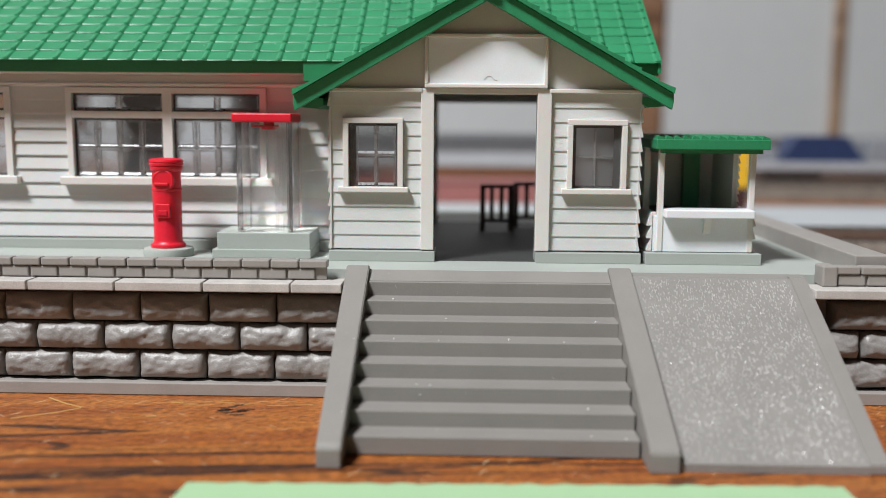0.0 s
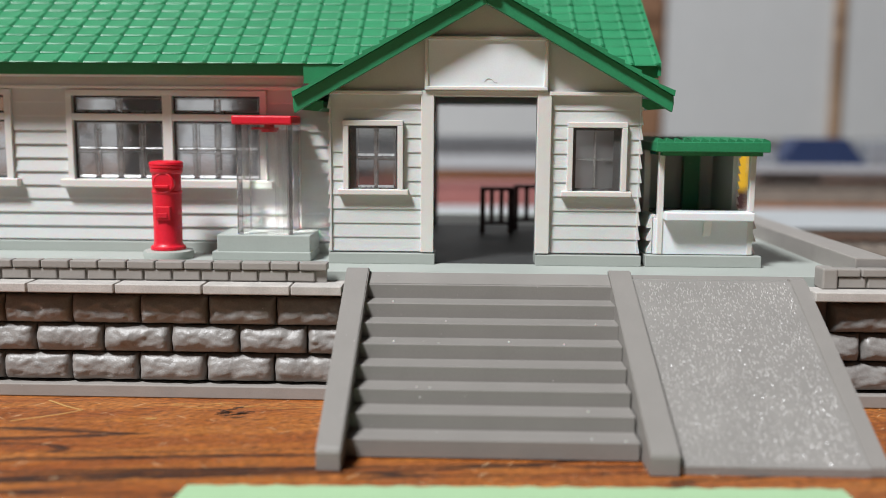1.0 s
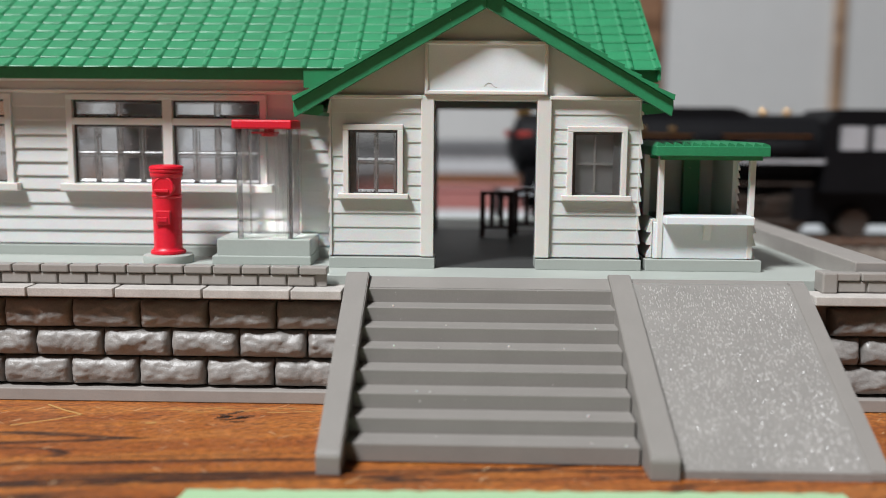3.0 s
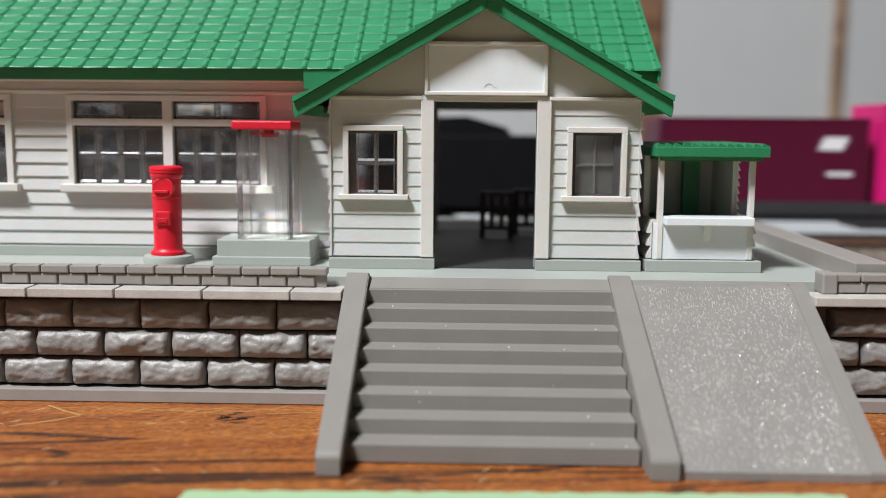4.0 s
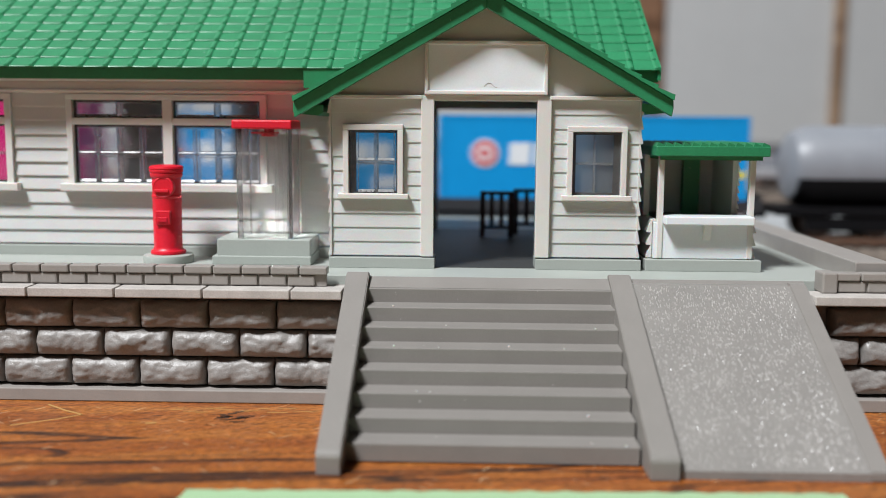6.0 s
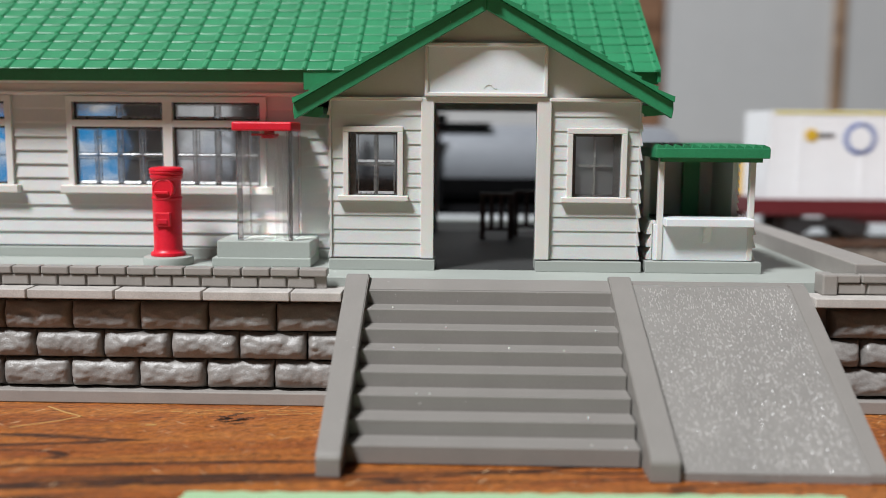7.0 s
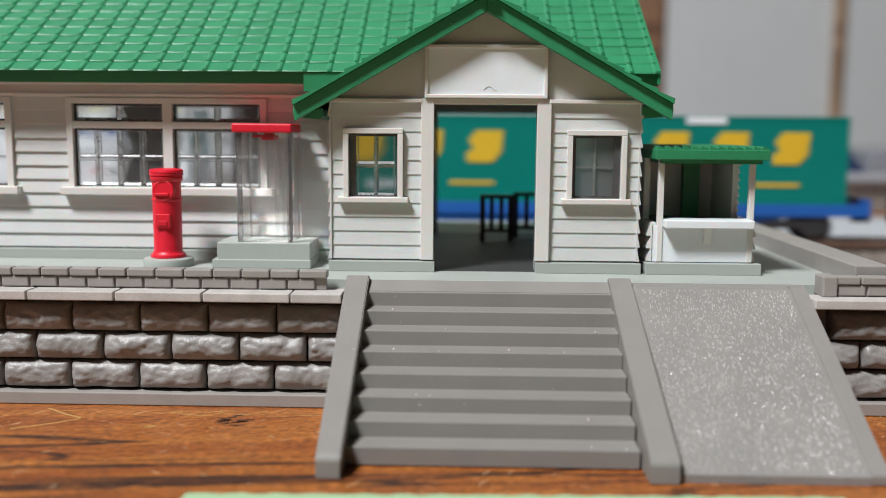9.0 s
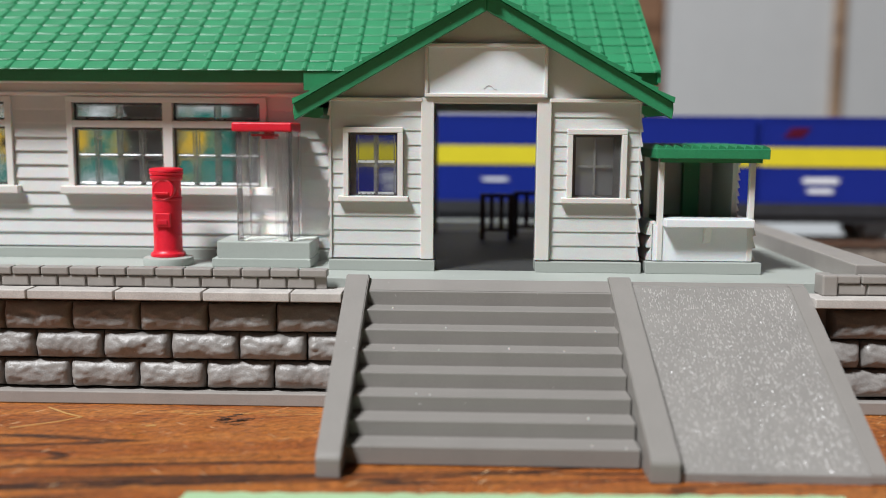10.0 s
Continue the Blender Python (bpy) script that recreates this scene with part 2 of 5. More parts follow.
gl.new(hr.outputs["Result"], gn["Principled BSDF"].inputs["Roughness"])
M["bars"] = mat("moulded_clear_bars", (0.8, 0.8, 0.78), 0.12, vary=0.3, spot=0.3, fine=2, bump=0.05, spec=0.9, trans=0.92)
# dark tint of the rims paints the shade of the window reveals
M["border"] = mat("reveal_shade_plastic", (0.16, 0.16, 0.16), 0.12, vary=0.3, spot=0.3, fine=2, bump=0.05, spec=0.9, trans=0.6)
M["smoky"] = clear_mat("smoky_window_plastic", (0.5, 0.5, 0.49), 0.1)
M["foot"] = mat("glossy_clear_plastic", (0.5, 0.5, 0.5), 0.3, vary=0.3, spot=0.5, fine=2, bump=0.03, spec=1.0, trans=0.7)
M["frost"] = clear_mat("hazy_window_plastic", (0.56, 0.565, 0.555), 0.34)
M["frost"].node_tree.nodes["Principled BSDF"].inputs["Transmission Weight"].default_value = 0.93
M["grain"] = mat("ramp_grain_plastic", (0.34, 0.322, 0.303), 0.3, vary=0.2, fine=3, bump=0.0, spec=0.75)
M["glow"] = mat("lit_lamp_diffuser", (0.9, 0.9, 0.88), 0.5)
M["glow"].node_tree.nodes["Principled BSDF"].inputs["Emission Color"].default_value = (0.95, 0.97, 1.0, 1)
M["glow"].node_tree.nodes["Principled BSDF"].inputs["Emission Strength"].default_value = 4.0
M["clear"] = clear_mat("clear_booth_plastic", (0.95, 0.945, 0.94), 0.05)
M["clear"].node_tree.nodes["Principled BSDF"].inputs["IOR"].default_value = 1.2
M["clear"].node_tree.nodes["Principled BSDF"].inputs["Transmission Weight"].default_value = 0.975

# ---- builders ----
BASE = {}


def thing(name, base, label, category, group="", kind=""):
    ob = new(name)
    ob.empty_display_size = 0.002
    ob.location = Vector(base) * MM
    BASE[ob] = Vector(base)
    return tagged(ob, label, category, group, kind)


def finish(ob, parent, base, label):
    BASE[ob] = base
    if parent is not None:
        ob.parent = parent
    else:
        ob.location = base * MM
    if label:
        ob["label"] = label
    if ob.data.materials[0] in (M["glass"], M["smoky"], M["frost"]) or ob.name.startswith(("front_panel", "back_panel", "side_panel")) and ob.data.materials[0] == M["clear"]:
        ob.visible_shadow = False
    return ob


def part(name, bm, material, parent=None, label="", base=None, smooth=False):
    """Link a bmesh, drawn in millimetres of the world, as one mesh under parent (or at base)."""
    base = BASE[parent] if parent is not None else Vector(base or (0, 0, 0))
    for v in bm.verts:
        v.co = (v.co - base) * MM
    bmesh.ops.recalc_face_normals(bm, faces=bm.faces)
    me = bpy.data.meshes.new(name)
    bm.to_mesh(me)
    bm.free()
    me.materials.append(M[material])
    if smooth:
        for p in me.polygons:
            p.use_smooth = True
        me.set_sharp_from_angle(angle=radians(38))
    return finish(new(name, me), parent, base, label)


def piece(name, me, parent, at):
    """One more object on the shared mesh me, at a place in millimetres of the world."""
    ob = new(name, me)
    ob.parent = parent
    ob.location = (Vector(at) - BASE[parent]) * MM
    return ob


def shared(name, bm, material):
    for v in bm.verts:
        v.co = v.co * MM
    bmesh.ops.recalc_face_normals(bm, faces=bm.faces)
    me = bpy.data.meshes.new(name)
    bm.to_mesh(me)
    bm.free()
    me.materials.append(M[material])
    return me


def box(bm, x0, x1, y0, y1, z0, z1, bev=0.0):
    vs = [bm.verts.new((x, y, z)) for x in (x0, x1) for y in (y0, y1) for z in (z0, z1)]
    fs = [bm.faces.new([vs[i] for i in q]) for q in ((0, 1, 3, 2), (4, 6, 7, 5), (0, 4, 5, 1), (2, 3, 7, 6), (0, 2, 6, 4), (1, 5, 7, 3))]
    if bev:
        es = list({e for f in fs for e in f.edges})
        bmesh.ops.bevel(bm, geom=es, offset=bev, segments=2, affect="EDGES", profile=0.5)
    return bm


def B(*a, **k):
    return box(bmesh.new(), *a, **k)


def prism(bm, poly, axis, a, b):
    """A polygon drawn in the plane across axis, drawn out from a to b. poly: (x, z) for y, (y, z) for x, (x, y) for z."""
    def at(p, t):
        return {"y": (p[0], t, p[1]), "x": (t, p[0], p[1]), "z": (p[0], p[1], t)}[axis]
    lo, hi = [bm.verts.new(at(p, a)) for p in poly], [bm.verts.new(at(p, b)) for p in poly]
    bm.faces.new(lo), bm.faces.new(hi[::-1])
    for i in range(len(poly)):
        j = (i + 1) % len(poly)
        bm.faces.new((lo[i], lo[j], hi[j], hi[i]))
    return bm


def lathe(bm, profile, cx, cy, n=32, axis="z", cz=0.0):
    """Turn (radius, along) pairs about an axis through (cx, cy, cz)."""
    rings = []
    for r, h in profile:
        ring = []
        for i in range(n):
            a = 2 * math.pi * i / n
            u, v = r * math.cos(a), r * math.sin(a)
            ring.append(bm.verts.new({"z": (cx + u, cy + v, h), "y": (cx + u, h, cz + v), "x": (h, cy + u, cz + v)}[axis]))
        rings.append(ring)
    for p, q in zip(rings, rings[1:]):
        for i in range(n):
            j = (i + 1) % n
            bm.faces.new((p[i], p[j], q[j], q[i]))
    bm.faces.new(rings[0]), bm.faces.new(rings[-1])
    return bm


def plate_with_holes(bm, x0, x1, z0, z1, holes, y0, y1):
    """A wall across y with rectangular holes (x0, x1, z0, z1) through it, as one solid."""
    xs = sorted({x0, x1, *[h[0] for h in holes], *[h[1] for h in holes]})
    zs = sorted({z0, z1, *[min(max(v, z0), z1) for h in holes for v in h[2:]]})
    verts = {}

    def at(i, k, y):
        key = (i, k, y)
        if key not in verts:
            verts[key] = bm.verts.new((xs[i], y, zs[k]))
        return verts[key]

    def solid(i, k):
        if not (0 <= i < len(xs) - 1 and 0 <= k < len(zs) - 1):
            return False
        x, z = (xs[i] + xs[i + 1]) / 2, (zs[k] + zs[k + 1]) / 2
        return not any(h[0] < x < h[1] and h[2] < z < h[3] for h in holes)

    for i in range(len(xs) - 1):
        for k in range(len(zs) - 1):
            if not solid(i, k):
                continue
            for y in (y0, y1):
                bm.faces.new((at(i, k, y), at(i + 1, k, y), at(i + 1, k + 1, y), at(i, k + 1, y)))
            for di, dk, p, q in ((-1, 0, (0, 0), (0, 1)), (1, 0, (1, 0), (1, 1)), (0, -1, (0, 0), (1, 0)), (0, 1, (0, 1), (1, 1))):
                if not solid(i + di, k + dk):
                    bm.faces.new((at(i + p[0], k + p[1], y0), at(i + q[0], k + q[1], y0), at(i + q[0], k + q[1], y1), at(i + p[0], k + p[1], y1)))
    return bm


# ---- room ----
room = dict(kind="structure")
RX0, RX1, RY0, RY1, RZ0, RZ1 = -1800, 2000, -1700, 900, -700, 1500
tagged(part("floor", B(RX0, RX1, RY0, RY1, RZ0 - 40, RZ0), "post", base=(0, 0, RZ0)), "brown wooden room floor below the table", "floor", **room)
# ceiling out of view, its dark colour holds the fill light down
tagged(part("ceiling", B(RX0, RX1, RY0, RY1, RZ1, RZ1 + 40), "ceiling", base=(0, 0, RZ1)), "plain room ceiling out of view, darkened to limit fill light", "ceiling", **room)
tagged(part("wall_north", B(RX0, RX1, RY1, RY1 + 50, RZ0, RZ1), "wall", base=(0, RY1, RZ0)), "plain pale grey wall panel between wooden pillars", "wall", **room)
# three added walls out of view, dark to keep ambient light low
tagged(part("wall_south", B(RX0, RX1, RY0 - 50, RY0, RZ0, RZ1), "panel", base=(0, RY0, RZ0)), "unseen dark brown room wall that limits bounce light", "wall", **room)
tagged(part("wall_west", B(RX0 - 50, RX0, RY0, RY1, RZ0, RZ1), "panel", base=(RX0, 0, RZ0)), "unseen dark brown room wall that limits bounce light", "wall", **room)
tagged(part("wall_east", B(RX1, RX1 + 50, RY0, RY1, RZ0, RZ1), "panel", base=(RX1, 0, RZ0)), "unseen dark brown room wall that limits bounce light", "wall", **room)
for x, w in ((161, 44), (346, 10), (-150, 30), (700, 26), (-700, 30)):
    tagged(part("wooden_pillar", B(x - w / 2, x + w / 2, RY1 - 7, RY1, RZ0, RZ1, bev=1), "post" if x == 161 else "postlight", base=(x, RY1, RZ0)),
           "upright brown wooden pillar against the pale wall", "pillar", "wall pillars", "structure")
lampbody = thing("ceiling_lamp", (-660, -560, RZ1), "round white ceiling lamp", "lamp")
part("lamp_base", lathe(bmesh.new(), [(210, 1440), (230, 1460), (230, 1500)], -660, -560, 48), "lens", lampbody)
part("diffuser", lathe(bmesh.new(), [(190, 1396), (212, 1404), (212, 1438)], -660, -560, 48), "glow", lampbody, "lit white diffuser")

# ---- table ----
tbl = thing("table", (0, 150, RZ0), "reddish brown wooden table with dark grain and scratches", "table")
part("tabletop", B(-980, 1640, -250, 700, -28, 0, bev=3), "table", tbl)
for x in (-920, 330, 1580):
    for y in (-200, 650):
        part("leg", B(x - 30, x + 30, y - 30, y + 30, RZ0, -28), "post", tbl)

# ---- station platform with its stone retaining wall ----
ZP = 13.39
YW = 106.0
rng = random.Random(4)
plat = thing("station_platform", (0, 130, 0), "grey-green platform base with a grey-brown stone retaining wall", "platform")
part("deck", B(-140, 46, 99.6, 168, ZP - 1.2, ZP, bev=0.07), "pale", plat, "pale grey-green platform deck")
part("wall_head", B(-140, -12.9, 97.6, 99.7, 11.45, 12.4), "smoothstone", plat)
part("core", B(-140, 46, 98.7, 167.5, 0.02, ZP - 1.2), "stone", plat)
for x0, x1 in ((-140, -11.5), (34.6, 48)):
    part("plinth", B(x0, x1, 95.9, 98.8, 0.02, 1.4, bev=0.12), "smoothstone", plat)


def rock(name, w, h, seed):
    """A rough-faced stone, face toward -y, from its middle."""
    bm = bmesh.new()
    nx, nz = 30, 16
    grid = []
    for i in range(nx + 1):
        col = []
        for k in range(nz + 1):
            u, v = i / nx, k / nz
            e = min(u, 1 - u) * w, min(v, 1 - v) * h
            round_u, round_v = (math.sqrt(1 - (1 - min(1, q / r)) ** 2) for q, r in zip(e, (0.8, 1.35)))
            lean = 0.22 * (1 - v) ** 0.7
            wob = noise.fractal(Vector((u * w * 0.4 + seed * 7.1, v * h * 0.5, seed * 3.3)), 1.0, 2.0, 4)
            cut = noise.fractal(Vector((u * w * 1.3, v * h * 2.1, seed * 2.7)), 0.8, 2.1, 3)
            y = 0.25 - round_u * round_v * (0.95 + lean + 0.34 * wob + 0.13 * cut)
            sx = 0.09 * noise.noise(Vector((v * 3, seed, 1.7)))
            col.append(bm.verts.new(((u - 0.5) * w + sx, y, (v - 0.5) * h + 0.06 * noise.noise(Vector((u * 4, seed, 9))))))
        grid.append(col)
    for i in range(nx):
        for k in range(nz):
            bm.faces.new((grid[i][k], grid[i + 1][k], grid[i + 1][k + 1], grid[i][k + 1]))
    rim = [grid[i][0] for i in range(nx + 1)] + [grid[nx][k] for k in range(1, nz + 1)]
    rim += [grid[i][nz] for i in range(nx - 1, -1, -1)] + [grid[0][k] for k in range(nz - 1, 0, -1)]
    back = [bm.verts.new((v.co.x, 1.5, v.co.z)) for v in rim]
    for i in range(len(rim)):
        j = (i + 1) % len(rim)
        bm.faces.new((rim[i], rim[j], back[j], back[i]))
    me = shared(name, bm, "stone")
    for p in me.polygons:
        p.use_smooth = True
    return me


rocks = [rock("stone", 7.18, 2.95, s) for s in range(9)]
for row, (z, x0) in enumerate(((3.05, -42.4), (6.2, -38.8), (9.3, -42.1))):
    for c in range(-9, 13):
        x = x0 + 3.65 + c * 7.33
        if x > -13 and x < 37 or x > 48:
            continue
        piece("stone", rocks[(c * 5 + row * 2) % 9], plat, (x, 97.3, z))


def brick_mesh(name, w, d, h, material, bev):
    return shared(name, B(-w / 2, w / 2, -d / 2, d / 2, -h / 2, h / 2, bev=bev), material)


cap_me = brick_mesh("capstone", 9.05, 3.6, 0.98, "cap", 0.1)
cap_short = brick_mesh("capstone", 5.3, 3.6, 0.98, "cap", 0.1)
for c in range(-10, 4):
    piece("capstone", cap_me, plat, (-22.82 + c * 9.27 if c < 1 else 40.6 + (c - 1) * 9.27, 97.0, 11.95))
piece("capstone", cap_short, plat, (-15.5, 97.02, 11.95))
up_me = brick_mesh("brick", 2.94, 1.5, 0.84, "smoothstone", 0.14)
low_me = brick_mesh("brick", 2.86, 1.2, 1.16, "smoothstone", 0.14)
part("parapet_core", B(-100, -14.75, 97.75, 98.35, 12.5, 14.4), "smoothstone", plat)
part("parapet_core", B(38.3, 48, 97.75, 98.35, 12.5, 14.4), "smoothstone", plat)
for c in range(0, 27):
    piece("brick", up_me, plat, (-16.1 - c * 3.08, 98.0, 14.18))
    piece("brick", low_me, plat, (-17.4 - c * 3.08, 98.05, 13.12))
for c in range(0, 3):
    piece("brick", up_me, plat, (39.9 + c * 3.08, 98.0, 14.18))
    piece("brick", low_me, plat, (40.6 + c * 3.08, 98.05, 13.12))
part("end_post", B(37.4, 39.0, 97.1, 99.6, 12.4, 14.65, bev=0.2), "smoothstone", plat)
part("side_parapet", B(41.6, 45.4, 99.4, 166, ZP - 0.2, 15.5, bev=0.15), "smoothstone", plat)

# ---- stairs and ramp ----
stairs = thing("stairs", (3, 87, 0), "grey plastic stairs of eight treads between sloping side walls", "stairs")
YT, YB, ZT = 99.4, 76.2, ZP
SL = (ZT - 1.35) / (YT - YB)
n_st = 8
for i in range(n_st):
    y0, z1 = 97.2 - i * 2.614, 12.45 - i * 1.521
    y1 = y0 + 3.3
    low = max(z1 - 1.65, 0.05)
    bm = prism(bmesh.new(), [(y1, low), (y0 + 0.06, low), (y0, z1 - 0.1), (y0 + 0.03, z1 - 0.03), (y0 + 0.1, z1), (y1, z1 + 0.03)], "x", -10.35, 15.45)
    part("tread", bm, "step", stairs)
part("landing", prism(bmesh.new(), [(97.5, 11.0), (97.45, 12.5), (99.5, 13.34), (99.58, 13.34), (99.58, 11.0)], "x", -12.6, 36.2), "step", stairs)
for x0, x1, xb0, xb1 in ((-12.75, -10.3, -12.5, -10.35), (15.35, 17.7, 15.75, 18.3)):
    bm = prism(bmesh.new(), [(YT + 0.1, 0.3), (YB - 0.6, 0.02), (YB - 0.6, 1.75), (YB - 0.3, 2.15), (YT - 0.4, ZP + 0.5), (YT + 0.3, ZP + 0.4)], "x", x0, x1)
    for v in bm.verts:
        if v.co.y < 90:
            v.co.x = xb0 if abs(v.co.x - x0) < 0.01 else xb1
    bmesh.ops.bevel(bm, geom=list(bm.edges), offset=0.1, segments=2, affect="EDGES")
    part("side_wall", bm, "step", stairs)
part("stair_core", prism(bmesh.new(), [(99, 0.05), (YB + 3.4, 0.05), (YB + 3.4, 0.2), (98.9, 10.4)], "x", -10.4, 15.5), "step", stairs)
for k in range(12):
    i = rng.randrange(1, n_st)
    cx, cy, cz = rng.uniform(-9, 14.5), 97.2 - i * 2.614 + rng.uniform(0.05, 1.2), 12.45 - i * 1.521 + 0.06
    r = rng.uniform(0.06, 0.12)
    part("crumb", lathe(bmesh.new(), [(r * 0.3, cz - r * 0.9), (r * 0.95, cz - r * 0.3), (r * 0.9, cz + r * 0.35), (r * 0.3, cz + r * 0.9)], cx, cy, 9), "trim", stairs, smooth=True)
ramp = thing("ramp", (27, 87, 0), "grey plastic ramp with a grained surface beside the stairs", "ramp")
rs = bmesh.new()
prism(rs, [(YT, 0.3), (YB, 0.02), (YB, 0.75), (YT - 1.2, ZP - 0.35), (YT, ZP - 0.3)], "x", 17.5, 34.4)
bmesh.ops.bisect_plane(rs, geom=list(rs.verts) + list(rs.edges) + list(rs.faces), plane_co=(26, 0, 0), plane_no=(1, 0, 0))
part("ramp_surface", rs, "rampgrain", ramp, "coarsely grained grey ramp surface")
gverts, gfaces = [], []
RA = (ZP - 0.35 - 0.75) / (YT - 1.2 - YB)
for k in range(2600):
    gx, gy = rng.uniform(18.4, 34.0), rng.uniform(YB + 0.4, YT - 1.5)
    gz = 0.75 + (gy - YB) * RA - 0.01
    w, l, h = rng.uniform(0.05, 0.1), rng.uniform(0.1, 0.3), rng.uniform(0.05, 0.11)
    n0 = len(gverts)
    gverts += [(gx - w, gy, gz), (gx, gy - l, gz - l * RA), (gx + w, gy, gz), (gx, gy + l, gz + l * RA), (gx + rng.uniform(-w, w) * 0.5, gy, gz + h)]
    gfaces += [(n0, n0 + 1, n0 + 4), (n0 + 1, n0 + 2, n0 + 4), (n0 + 2, n0 + 3, n0 + 4), (n0 + 3, n0, n0 + 4)]
gme = bpy.data.meshes.new("ramp_grain")
gme.from_pydata([(Vector(v) - BASE[ramp]) * MM for v in gverts], [], gfaces)
gme.materials.append(M["grain"])
tagged(finish(new("ramp_grain", gme), ramp, BASE[ramp], ""), kind="stuff")
rb = prism(bmesh.new(), [(YT, 0.3), (YB, 0.02), (YB, 0.85), (YT - 1.2, ZP - 0.2), (YT, ZP - 0.15)], "x", 34.3, 36.1)
bmesh.ops.bevel(rb, geom=list(rb.edges), offset=0.1, segments=2, affect="EDGES")
part("ramp_border", rb, "step", ramp)

# ---- station building ----
st = thing("station_building", (-20, 130, ZP), "model wooden station house, cream boarded walls, green tiled roof", "building")
ZF, ZH = 14.8, 32.75
YL = 114.1
YBK = 148.0
CX = 2.05
# foundations
for x0, x1 in ((-15.6, -3.5), (8.0, 19.95)):
    part("foundation", B(x0, x1, 105.2, 109, ZP, ZF - 0.2, bev=0.06), "pale", st)
part("foundation", B(-140, -15.7, YL - 0.9, YL + 3, ZP, ZF - 0.2, bev=0.06), "pale", st)
# thin dark sheet over the deck, coloured as the shade indoors
part("waiting_room_floor", B(-15, 19.5, 106.2, YBK, ZP, ZP + 0.05), "dark", st, "interior floor, shade put into its dark grey")
# gable front wall
WL, WR = (-13.3, -7.75, 21.9, 29.05), (11.95, 17.4, 21.9, 29.0)
DOOR = (-3.65, 7.9, ZP, 32.35)
gw = plate_with_holes(bmesh.new(), -15.2, 19.4, ZF, ZH, [WL, WR, DOOR], YW + 0.05, YW + 0.9)
part("gable_wall", gw, "cream", st)
gt = prism(bmesh.new(), [(-15.2, ZH), (19.4, ZH), (19.4, ZH + 0.6), (CX, ZH + 10.6), (-15.2, ZH + 0.6)], "y", YW + 0.05, YW + 0.9)
part("gable_top", gt, "cream", st)


def boards(x0, x1, z0, z1, y, holes, n, parent, tip=0.16):
    """Lapped weather boards toward -y, each an object, broken at the holes."""
    h = (z1 - z0) / n
    for i in range(n):
        za, zb = z0 + i * h, z0 + (i + 1) * h
        cuts = sorted((a, b) for a, b, lo, hi in holes if lo < zb - 0.2 and hi > za + 0.2)
        x = x0
        for a, b in cuts + [(x1, x1)]:
            if a > x + 0.05:
                bm = prism(bmesh.new(), [(y + 0.04, za), (y - tip, za), (y - tip, za + 0.1), (y - 0.04, zb), (y + 0.04, zb)], "x", x, a)
                part("board", bm, "cream", parent)
            x = max(x, b)


boards(-15.5, -5.1, ZF, ZH - 0.2, YW, [(-13.95, -7.1, 21.9, 29.4)], 11, st)
boards(9.45, 19.65, ZF, ZH - 0.2, YW, [(11.35, 18.1, 21.9, 29.4)], 11, st)
# side walls of the porch
for x, s in ((-15.3, -1), (19.4, 1)):
    part("porch_side_wall", B(min(x, x + s * 0.1), max(x, x + s * 0.1) + 0.1, YW + 0.9, YL if s < 0 else YBK, ZP, ZH + 0.3), "cream", st)
    for i in range(11):
        za = ZF + i * 1.614
        bm = prism(bmesh.new(), [(x, za), (x + s * 0.4, za), (x + s * 0.4, za + 0.12), (x + s * 0.1, za + 1.61), (x, za + 1.61)], "y", YW - 0.35, YL if s < 0 else YBK)
        part("board", bm, "cream", st)
# trim
part("head_trim", B(-15.8, -5.0, YW - 0.75, YW + 0.1, ZH - 0.22, ZH + 0.2, bev=0.06), "trim", st)
part("head_trim", B(9.3, 19.8, YW - 0.75, YW + 0.1, ZH - 0.22, ZH + 0.2, bev=0.06), "trim", st)
for x0, x1 in ((-5.12, -3.65), (7.9, 9.48)):
    part("door_post", B(x0, x1, YW - 0.65, YW + 1.1, ZF - 0.05, ZH + 0.1, bev=0.07), "trim", st)
part("door_head", B(-5.0, 9.4, YW - 0.6, YW + 1.0, 32.38, 33.0, bev=0.05), "trim", st)
sg = thing("station_sign", (2.1, YW, 33.0), "blank white framed name board over the station door", "sign")
part("panel", B(-4.5, 8.75, YW - 0.72, YW - 0.02, 33.15, 38.75), "white", sg)
for x0, x1, z0, z1 in ((-4.72, 8.98, 38.5, 38.95), (-4.72, 8.98, 33.02, 33.48), (-4.72, -4.3, 33.4, 38.55), (8.55, 8.98, 33.4, 38.55)):
    part("rim", B(x0, x1, YW - 0.98, YW - 0.1, z0, z1, bev=0.1), "trim", sg)
bmh = bmesh.new()
hair = [(1.9 + 0.16 * i, 33.95 + 0.22 * math.sin(i * 0.62) + (0.06 * i if i < 5 else 0.3 - 0.05 * (i - 5))) for i in range(10)]
for (xa, za), (xb, zb) in zip(hair, hair[1:]):
    prism(bmh, [(xa, za - 0.016), (xb, zb - 0.016), (xb, zb + 0.016), (xa, za + 0.016)], "y", YW - 0.76, YW - 0.72)
part("scratch", bmh, "tank", sg, "fine curled grey fibre")


